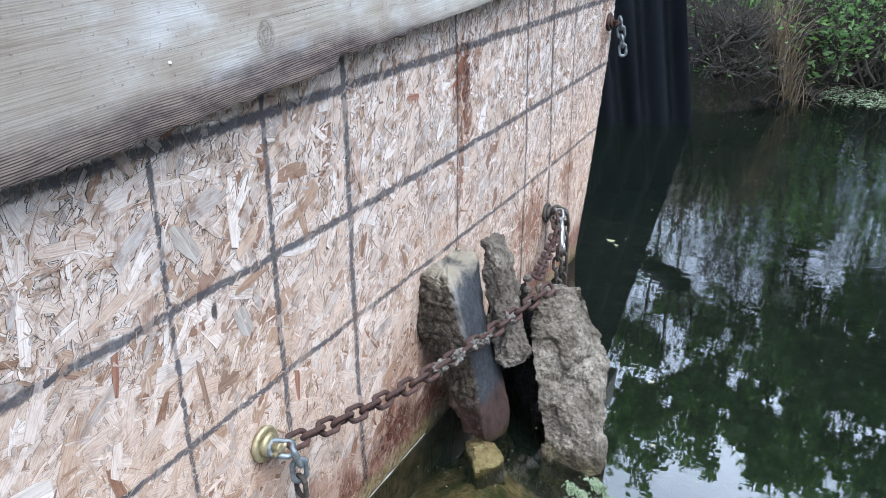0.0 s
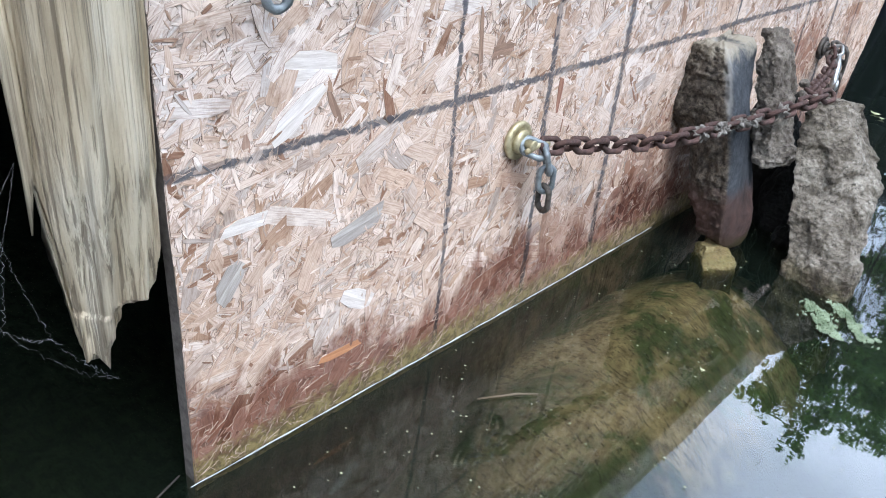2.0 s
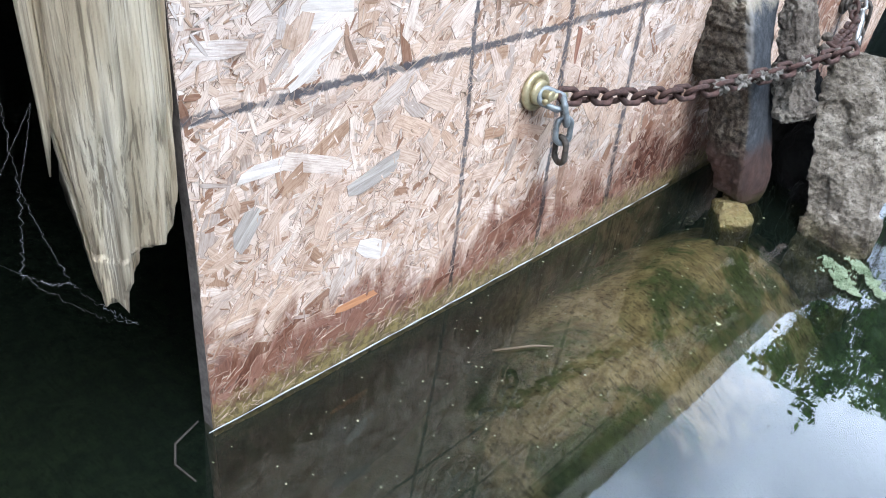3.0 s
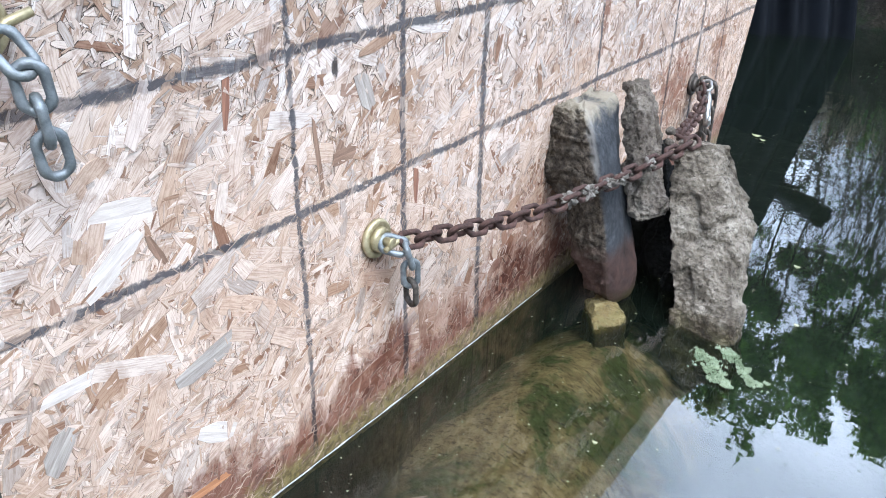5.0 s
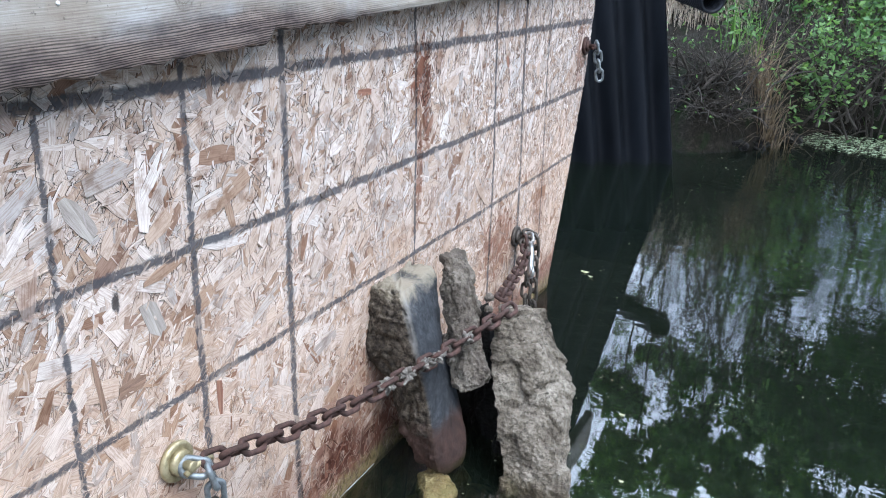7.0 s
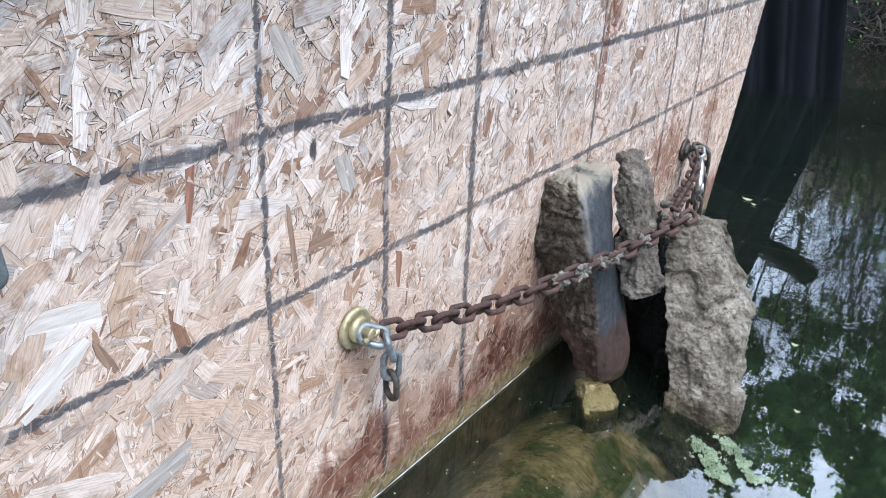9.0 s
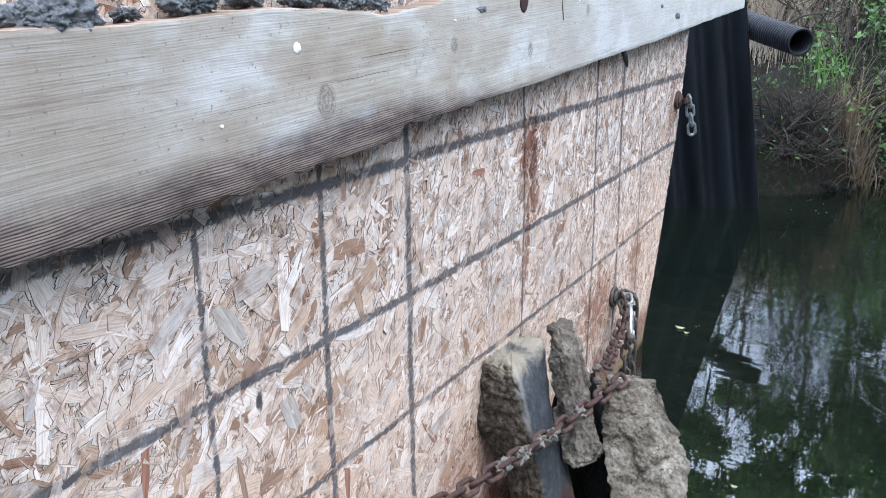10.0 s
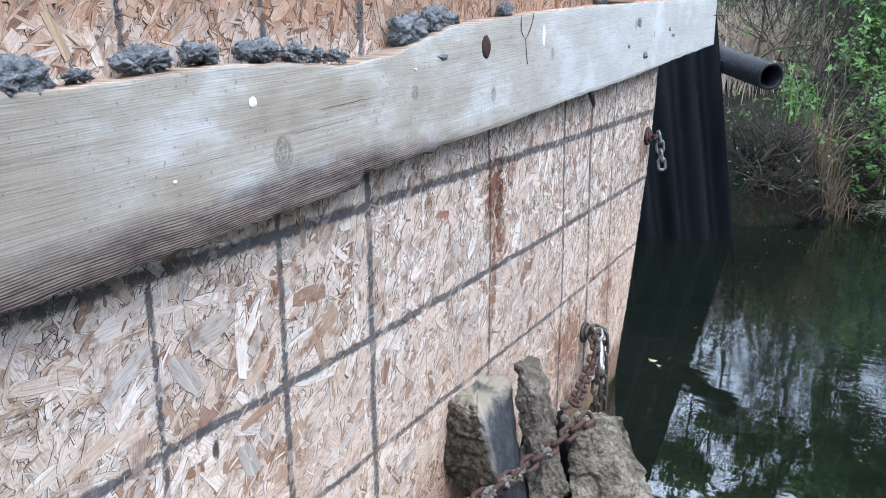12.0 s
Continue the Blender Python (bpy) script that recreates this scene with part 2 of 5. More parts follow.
    # torn wood on the upward faces
    nx = n.axis(n.t.nodes.new("ShaderNodeNewGeometry").outputs["Normal"])
    col = n.mix(n.fade(nx[2], 0.45, 0.75), col, n.mix(n.fade(hair, 0.4, 0.6), (0.33, 0.25, 0.19), (0.15, 0.105, 0.075)))
    for ky, kz, kr in ((0.194, 0.901, 0.019), (0.498, 0.951, 0.011), (0.769, 0.930, 0.012), (1.05, 0.995, 0.012), (-0.28, 0.90, 0.014), (1.66, 1.055, 0.012), (1.86, 1.03, 0.012)):
        dy = n.math("SUBTRACT", y, ky)
        dz = n.math("MULTIPLY", n.math("SUBTRACT", z, kz), 0.8)
        d = n.math("SQRT", n.math("ADD", n.math("MULTIPLY", dy, dy), n.math("MULTIPLY", dz, dz)))
        d = n.math("ADD", d, n.math("MULTIPLY_ADD", warp, 0.012, -0.006))
        rings = n.math("SINE", n.math("MULTIPLY", n.math("MULTIPLY_ADD", blot, 0.03, n.math("MULTIPLY_ADD", speck, 0.016, d)), 1000))
        k = n.math("MULTIPLY", n.fade(d, kr * 0.7, kr, 1.0, 0.0), n.fade(rings, -0.3, 0.8, 0.25, 0.62))
        col = n.mix(k, col, (0.10, 0.078, 0.06))
    bump = n.math("ADD", n.math("MULTIPLY", n.math("MULTIPLY", late, n.math("MULTIPLY_ADD", damp, 0.28, 0.05)), -1.0), n.math("ADD", n.math("MULTIPLY", speck, 0.5), n.math("MULTIPLY", hair, 0.5)))
    return n.done(col, 0.8, bump, 0.4, 0.0013)


def m_post():
    n = Nodes("split_grey_timber", 0.85, 0, 0.2)
    a = n.noise(n.coords((150, 150, 2.2)), 1.0, 4, 0.65)
    b = n.noise(n.coords((420, 420, 5)), 1.0, 4, 0.7)
    c = n.noise(n.coords((22, 22, 3.5)), 1.0, 4)
    d = n.noise(n.coords((50, 50, 1.4)), 1.0, 3, 0.6)
    col = n.ramp(c, [(0.3, (0.25, 0.20, 0.13)), (0.45, (0.43, 0.36, 0.25)), (0.56, (0.53, 0.465, 0.345)), (0.7, (0.60, 0.55, 0.44))])
    col = n.mix(n.fade(d, 0.36, 0.48, 0.7, 0.0), col, (0.16, 0.13, 0.09))
    col = n.mix(n.fade(a, 0.38, 0.50, 0.75, 0.0), col, (0.13, 0.105, 0.075))
    col = n.mix(n.fade(b, 0.56, 0.7, 0.0, 0.55), col, (0.15, 0.125, 0.09))
    return n.done(col, 0.85, n.math("ADD", n.math("MULTIPLY", d, 0.6), n.math("ADD", a, n.math("MULTIPLY", b, 0.5))), 0.9, 0.006)


def m_rock(name, dark, mid, pale, rough=0.9, scale=1.0, moss=0.0):
    n = Nodes(name, rough, 0, 0.25)
    v = n.coords((1, 1, 1))
    a = n.noise(v, 14 * scale, 8, 0.72, 0.3)
    b = n.noise(v, 95 * scale, 6, 0.75)
    s = n.voro(v, 130 * scale)
    col = n.ramp(a, [(0.30, dark), (0.48, mid), (0.68, pale)])
    col = n.mix(n.fade(b, 0.5, 0.66, 0.0, 0.8), col, dark)
    col = n.mix(n.fade(b, 0.48, 0.25, 0.0, 0.45), col, pale)
    x, y, z = n.axis()
    wet = n.math("ADD", z, n.math("MULTIPLY_ADD", a, 0.10, -0.05))
    col = n.mix(n.fade(z, -0.02, 0.004, 0.85, 0.0), col, (0.035, 0.032, 0.012))
    col = n.mix(n.fade(wet, 0.015, 0.06, 0.6, 0.0), col, n.mix(1.0, col, (0.45, 0.36, 0.25), "MULTIPLY"))
    if moss:
        col = n.mix(n.math("MULTIPLY", n.fade(z, 0.005, 0.05, moss, 0.0), n.fade(a, 0.4, 0.6)), col, (0.13, 0.13, 0.035))
    return n.done(col, n.fade(wet, 0.01, 0.06, 0.35, rough), n.math("ADD", n.math("MULTIPLY", a, 0.6), n.math("ADD", b, n.math("MULTIPLY", s, 0.4))), 1.0, 0.010)


def m_stump_rock():
    """The rounded stone: rough and dark on one flank, smooth blue-grey on the other, red-brown low down, pale on top."""
    n = Nodes("banded_stone", 0.8, 0, 0.2)
    v = n.coords((1, 1, 1))
    a = n.noise(v, 13, 8, 0.7, 0.4)
    b = n.noise(v, 90, 6, 0.75)
    x, y, z = n.axis()
    rough_col = n.ramp(b, [(0.35, (0.014, 0.0115, 0.009)), (0.5, (0.068, 0.055, 0.042)), (0.68, (0.19, 0.16, 0.122))])
    smooth = n.mix(n.fade(b, 0.40, 0.7, 0.0, 0.6), (0.028, 0.031, 0.035), (0.092, 0.098, 0.104))
    side = n.math("MULTIPLY_ADD", n.math("SUBTRACT", 0.362, z), -0.28, n.math("SUBTRACT", x, 0.071))
    side = n.math("MULTIPLY_ADD", n.math("SUBTRACT", y, 0.645), 0.8, n.math("ADD", side, n.math("MULTIPLY_ADD", a, 0.04, -0.020)))
    f = n.fade(side, -0.006, 0.006)
    col = n.mix(f, rough_col, smooth)
    ridge = n.fade(n.math("ABSOLUTE", side), 0.002, 0.012, 0.65, 0.0)
    col = n.mix(n.math("MULTIPLY", ridge, n.fade(z, 0.22, 0.33)), col, (0.24, 0.235, 0.22))
    low = n.math("ADD", z, n.math("MULTIPLY_ADD", a, 0.14, -0.07))
    col = n.mix(n.fade(low, 0.11, 0.15, 0.85, 0.0), col, n.ramp(a, [(0.35, (0.022, 0.015, 0.012)), (0.52, (0.085, 0.048, 0.038)), (0.7, (0.165, 0.10, 0.082))]))
    col = n.mix(n.fade(low, 0.35, 0.385, 0.0, 0.75), col, (0.31, 0.27, 0.20))
    col = n.mix(n.fade(low, 0.0, 0.045, 0.7, 0.0), col, (0.10, 0.085, 0.03))
    return n.done(col, n.fade(f, 0, 1, 0.9, 0.7), n.math("ADD", n.math("MULTIPLY", b, n.fade(f, 0, 1, 1.4, 0.45)), a), 0.8, 0.006)


def m_simple(name, lo, hi, scale=40, rough=0.7, metal=0.0, spec=0.4, bump=0.3, stretch=(1, 1, 1), rnd=False, dist=0.002):
    n = Nodes(name, rough, metal, spec)
    a = n.noise(n.coords(stretch), scale, 6, 0.7)
    b = n.noise(n.coords(stretch), scale * 0.2, 3, 0.6)
    col = n.ramp(n.math("MULTIPLY_ADD", b, 0.5, n.math("MULTIPLY", a, 0.5)), [(0.35, lo), (0.62, hi)])
    if rnd:
        r = n.t.nodes.new("ShaderNodeNewGeometry").outputs["Random Per Island"]
        col = n.mix(n.fade(r, 0, 1, 0.0, 0.65), col, n.mix(1.0, col, (0.40, 0.42, 0.42), "MULTIPLY"))
    return n.done(col, rough, a, bump, dist)


def m_leaf(name, a, b, c, glow=(1.3, 1.5, 0.6)):
    n = Nodes(name, 0.5, 0, 0.35)
    r = n.t.nodes.new("ShaderNodeNewGeometry").outputs["Random Per Island"]
    col = n.ramp(r, [(0.0, a), (0.5, b), (1.0, c)])
    n.put(n.b.inputs["Base Color"], col)
    tr = n.t.nodes.new("ShaderNodeBsdfTranslucent")
    n.put(tr.inputs["Color"], n.mix(1.0, col, glow, "MULTIPLY"))
    ms = n.t.nodes.new("ShaderNodeMixShader")
    ms.inputs[0].default_value = 0.35
    out = n.t.nodes["Material Output"]
    n.t.links.new(n.b.outputs[0], ms.inputs[1])
    n.t.links.new(tr.outputs[0], ms.inputs[2])
    n.t.links.new(ms.outputs[0], out.inputs["Surface"])
    return n.m


def m_water():
    """Murky pond: a clear tinted part, a turbid part, and a mirror-like surface that follows Fresnel."""
    n = Nodes("pond_water", 0.02)
    t = n.t
    rip = n.noise(n.coords((0.8, 2.6, 1)), 5.0, 3, 0.5)
    rip2 = n.noise(n.coords((0.7, 1.8, 1)), 22.0, 2, 0.5)
    far = n.fade(n.axis()[1], 1.0, 3.6, 0.10, 1.0)
    bump = t.nodes.new("ShaderNodeBump")
    bump.inputs["Distance"].default_value = 0.004
    n.put(bump.inputs["Strength"], n.math("MULTIPLY", far, 0.42))
    n.put(bump.inputs["Height"], n.math("MULTIPLY_ADD", rip2, 0.25, rip))
    clear, murk, gloss, fres, m1, m2 = (t.nodes.new("ShaderNode" + k) for k in ("BsdfTransparent", "BsdfDiffuse", "BsdfGlossy", "Fresnel", "MixShader", "MixShader"))
    clear.inputs["Color"].default_value = (0.92, 0.92, 0.74, 1)
    murk.inputs["Color"].default_value = (0.017, 0.027, 0.019, 1)
    gloss.inputs["Roughness"].default_value = 0.015
    fres.inputs["IOR"].default_value = 1.85
    m1.inputs[0].default_value = 0.17
    t.links.new(bump.outputs["Normal"], gloss.inputs["Normal"])
    t.links.new(bump.outputs["Normal"], fres.inputs["Normal"])
    t.links.new(clear.outputs[0], m1.inputs[1])
    t.links.new(murk.outputs[0], m1.inputs[2])
    t.links.new(fres.outputs[0], m2.inputs[0])
    t.links.new(m1.outputs[0], m2.inputs[1])
    t.links.new(gloss.outputs[0], m2.inputs[2])
    t.links.new(m2.outputs[0], t.nodes["Material Output"].inputs["Surface"])
    return n.m


def m_ground():
    """Silt, algae and mud under the water; leaf litter and soil on the bank."""
    n = Nodes("silt_and_soil", 0.95, 0, 0.15)
    v = n.coords((1, 1, 1))
    a = n.noise(v, 5.5, 6, 0.65, 0.6)
    b = n.noise(v, 38, 6, 0.7)
    x, y, z = n.axis()
    silt = n.ramp(b, [(0.3, (0.085, 0.060, 0.030)), (0.55, (0.30, 0.225, 0.135)), (0.75, (0.45, 0.355, 0.23))])
    green = n.ramp(b, [(0.3, (0.015, 0.030, 0.010)), (0.7, (0.06, 0.088, 0.028))])
    col = n.mix(n.fade(n.math("MULTIPLY_ADD", b, 0.35, a), 0.60, 0.76, 0.0, 0.9), silt, green)
    # sunken leaves and mud off the silt fan, deep water's darkness in the colour
    dx = n.math("DIVIDE", n.math("SUBTRACT", x, 0.185), 0.165)
    dy = n.math("DIVIDE", n.math("SUBTRACT", y, 0.45), 0.37)
    d = n.math("ADD", n.math("MULTIPLY", dx, dx), n.math("MULTIPLY", dy, dy))
    d = n.math("ADD", d, n.math("MULTIPLY_ADD", n.noise(v, 7, 5), 1.6, -0.8))
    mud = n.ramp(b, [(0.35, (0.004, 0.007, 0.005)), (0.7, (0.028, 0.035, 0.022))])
    # far mud darkened again: the shade by the culvert is painted in
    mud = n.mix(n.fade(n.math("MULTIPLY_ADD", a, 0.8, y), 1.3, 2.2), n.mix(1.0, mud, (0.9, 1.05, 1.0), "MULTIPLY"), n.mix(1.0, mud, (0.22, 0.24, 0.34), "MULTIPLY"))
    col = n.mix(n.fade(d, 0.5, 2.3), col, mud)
    # soil colours kept near black to hold the shade under the bank plants
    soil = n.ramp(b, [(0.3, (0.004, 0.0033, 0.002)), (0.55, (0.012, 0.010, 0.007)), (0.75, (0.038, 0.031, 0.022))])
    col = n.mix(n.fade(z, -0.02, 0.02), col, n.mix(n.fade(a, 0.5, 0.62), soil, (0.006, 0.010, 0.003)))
    # fine dark debris lying every way
    deb = n.math("MINIMUM", n.noise(n.coords((45, 170, 1), (0, 0, 0.6)), 1.0, 4, 0.7), n.noise(n.coords((45, 170, 1), (0, 0, 2.1)), 1.0, 4, 0.7))
    col = n.mix(n.fade(deb, 0.36, 0.44, 0.75, 0.0), col, n.mix(1.0, col, (0.25, 0.25, 0.25), "MULTIPLY"))
    return n.done(col, 0.95, b, 0.8, 0.01)


OSB, OSB_PIECE = m_osb("strand_board"), m_osb("strand_board_large_flakes", False)
PINE, POST = m_board(), m_post()
OSB_CORE = m_osb("strand_board_core")
CREVICE = m_crevice()
OSB_EDGE = m_simple("soaked_board_edge", (0.05, 0.042, 0.036), (0.16, 0.14, 0.125), 120, 0.95, bump=0.8)
STONE = m_rock("grey_brown_stone", (0.034, 0.028, 0.021), (0.172, 0.146, 0.112), (0.42, 0.375, 0.305), moss=0.35)
STONE_B = m_rock("rough_brown_stone", (0.035, 0.028, 0.022), (0.14, 0.118, 0.095), (0.32, 0.285, 0.235))
STONE_C = m_rock("yellow_stone", (0.14, 0.11, 0.05), (0.36, 0.29, 0.15), (0.54, 0.46, 0.28), moss=0.5)
# wet stone taken near black, so the shade round it is in the colour
SHADE_STONE = m_rock("shade_black_wet_stone", (0.003, 0.003, 0.0025), (0.007, 0.0065, 0.0055), (0.015, 0.014, 0.011), 0.9)
STUMP = m_stump_rock()
RUST = m_simple("rusty_steel", (0.024, 0.015, 0.012), (0.095, 0.052, 0.042), 160, 0.8, 0.25, bump=0.8)
DARK_STEEL = m_simple("dull_dark_steel", (0.03, 0.026, 0.022), (0.11, 0.095, 0.08), 160, 0.65, 0.5, bump=0.6)
GALV = m_simple("weathered_galvanised_steel", (0.10, 0.115, 0.12), (0.26, 0.29, 0.30), 140, 0.5, 0.6, bump=0.5)
BRIGHT = m_simple("bright_zinc", (0.22, 0.22, 0.21), (0.48, 0.48, 0.46), 90, 0.3, 0.8)
BRASS = m_simple("yellow_zinc_plate", (0.22, 0.18, 0.09), (0.52, 0.46, 0.29), 110, 0.45, 0.6, bump=0.3)
MUD = m_simple("dried_grey_mud", (0.055, 0.058, 0.064), (0.26, 0.275, 0.29), 420, 0.95, bump=1.0, dist=0.004)
DRIED = m_simple("dried_weed", (0.07, 0.062, 0.052), (0.24, 0.22, 0.19), 220, 0.95, bump=1.0, dist=0.004)
# dark culvert steel, lowered to near black to carry the shade it stands in
CULVERT = m_simple("shade_dark_corrugated_steel", (0.0012, 0.0015, 0.0020), (0.0075, 0.009, 0.0115), 9, 0.5, 0.0, 0.07, 0.3, (1, 1, 0.2))
PLASTIC = m_simple("black_plastic", (0.006, 0.0068, 0.009), (0.013, 0.0145, 0.019), 30, 0.4, 0, 0.3, 0.1)
DARKWOOD = m_simple("near_black_timber", (0.008, 0.007, 0.006), (0.03, 0.026, 0.022), 20, 0.9, bump=0.4)
WHITE = m_simple("white_splash", (0.72, 0.72, 0.70), (0.82, 0.82, 0.80), 60, 0.6)
KNOTHOLE = m_simple("red_brown_hole", (0.010, 0.005, 0.004), (0.055, 0.020, 0.015), 150, 0.8, bump=0.6)
WEB = m_simple("dusty_cobweb", (0.28, 0.28, 0.28), (0.5, 0.5, 0.5), 60, 0.8)
FOAM = m_simple("pale_scum", (0.24, 0.25, 0.23), (0.46, 0.47, 0.44), 120, 0.5)
ALGAE = m_simple("floating_algae", (0.07, 0.105, 0.045), (0.26, 0.315, 0.20), 90, 0.6, bump=0.9, dist=0.006)
SPECK = m_simple("floating_duckweed", (0.22, 0.23, 0.10), (0.42, 0.42, 0.26), 60, 0.6, rnd=True)
BARK = m_simple("grey_brown_bark", (0.014, 0.012, 0.009), (0.056, 0.047, 0.037), 26, 0.9, bump=0.8, stretch=(1, 1, 0.3), dist=0.01)
LEAF = m_leaf("fresh_green_leaf", (0.045, 0.095, 0.036), (0.095, 0.18, 0.066), (0.18, 0.29, 0.115))
LEAF_B = m_leaf("dark_green_leaf", (0.014, 0.038, 0.009), (0.026, 0.062, 0.014), (0.05, 0.10, 0.022))
DRY_STEM = m_leaf("bleached_dry_stem", (0.24, 0.195, 0.15), (0.40, 0.34, 0.27), (0.56, 0.49, 0.40), (1.1, 1.0, 0.9))
STRAW = m_leaf("dry_straw", (0.085, 0.064, 0.040), (0.175, 0.135, 0.088), (0.29, 0.23, 0.16), (1.1, 1.0, 0.85))
GRASS = m_leaf("bank_grass", (0.03, 0.075, 0.014), (0.065, 0.14, 0.025), (0.12, 0.22, 0.045))
WATER, GROUND = m_water(), m_ground()

# ---- building helpers ----
WALL = pose(0, 0, 0, 0, -2.35, 0)  # the wall leans back a little
RNG = np.random.default_rng(7)


def thing(name, label, category, m=None, group="", kind=""):
    ob = new(name)
    ob.matrix_world = m if m is not None else Matrix()
    return tagged(ob, label, category, group, kind)


def part(name, bm, material, parent, label="", smooth=True):
    me = bpy.data.meshes.new(name)
    if isinstance(bm, bmesh.types.BMesh):
        bm.normal_update()
        bm.to_mesh(me)
        bm.free()
    else:
        me.from_pydata(*bm)
    me.materials.append(material)
    me.polygons.foreach_set("use_smooth", [smooth] * len(me.polygons))
    ob = new(name, me)
    ob.parent = parent
    return tagged(ob, label)


def single(name, bm, material, label, category, m=None, group="", kind="", smooth=True):
    """A thing that is one mesh."""
    ob = part(name, bm, material, None, "", smooth)
    ob.matrix_world = m if m is not None else Matrix()
    return tagged(ob, label, category, group, kind)


def box(bm, lo, hi):
    r = bmesh.ops.create_cube(bm, size=1.0)
    c, s = (Vector(lo) + Vector(hi)) / 2, Vector(hi) - Vector(lo)
    for v in r["verts"]:
        v.co = Vector((v.co.x * s.x, v.co.y * s.y, v.co.z * s.z)) + c
    return r["verts"]


def tube_data(points, radii, sides=8, cap=True):
    """A bent, tapered tube as vertices and faces."""
    vs, fs = [], []
    pts = [Vector(p) for p in points]
    side = None
    for i, p in enumerate(pts):
        d = (pts[min(i + 1, len(pts) - 1)] - pts[max(i - 1, 0)]).normalized()
        if side is None:
            side = d.orthogonal().normalized()
        side = (side - d * side.dot(d)).normalized()
        up = d.cross(side)
        for k in range(sides):
            a = 2 * math.pi * k / sides
            vs.append(p + (side * math.cos(a) + up * math.sin(a)) * radii[i])
        if i:
            b = (i - 1) * sides
            fs += [(b + k, b + (k + 1) % sides, b + sides + (k + 1) % sides, b + sides + k) for k in range(sides)]
    if cap:
        fs += [tuple(range(sides))[::-1], tuple(range(len(vs) - sides, len(vs)))]
    return vs, fs


def join(parts):
    vs, fs = [], []
    for v, f in parts:
        o = len(vs)
        vs += v
        fs += [tuple(i + o for i in q) for q in f]
    return vs, [], fs


def lump(bm, centre, size, rough=0.35, freq=3.0, level=3, seed=0.0):
    """A knobbly clod or stone."""
    r = bmesh.ops.create_icosphere(bm, subdivisions=level, radius=1.0)
    off = Vector((seed * 3.1, seed * 1.7, seed * 2.3))
    for v in r["verts"]:
        k = 1 + rough * noise.fractal(v.co * freq + off, 0.8, 2.2, 4)
        v.co = Vector((v.co.x * size[0], v.co.y * size[1], v.co.z * size[2])) * k + Vector(centre)


def hull_rock(corners, n=26, round_off=0.35, bump=0.02, freq=9.0, seed=0.0, fine=0.006, ridge=0.0):
    """A broken stone between eight corners (bottom four, then top four, each going round), rounded and roughened."""
    bm = bmesh.new()
    bmesh.ops.create_cube(bm, size=2.0)
    bmesh.ops.subdivide_edges(bm, edges=bm.edges[:], cuts=n, use_grid_fill=True)
    c = [Vector(p) for p in corners]
    off = Vector((seed * 5.3, seed * 2.1, seed * 7.7))
    for v in bm.verts:
        p = v.co.copy()
        ball = p.normalized()
        p = p.lerp(ball * 1.18, round_off)
        u, w, h = (p.x + 1) / 2, (p.y + 1) / 2, (p.z + 1) / 2
        b = (c[0] * (1 - u) + c[1] * u) * (1 - w) + (c[3] * (1 - u) + c[2] * u) * w
        t = (c[4] * (1 - u) + c[5] * u) * (1 - w) + (c[7] * (1 - u) + c[6] * u) * w
        v.co = b * (1 - h) + t * h
    bm.normal_update()
    moves = []
    for v in bm.verts:
        q = v.co
        m = bump * noise.fractal(q * freq + off, 0.8, 2.1, 3) + fine * noise.fractal(q * 38 + off, 0.7, 2.0, 3)
        if ridge:
            m += ridge * (noise.voronoi(q * 24 + off)[0][0] - 0.45)
        moves.append(v.normal * m)
    for v, m in zip(bm.verts, moves):
        v.co += m
    return bm


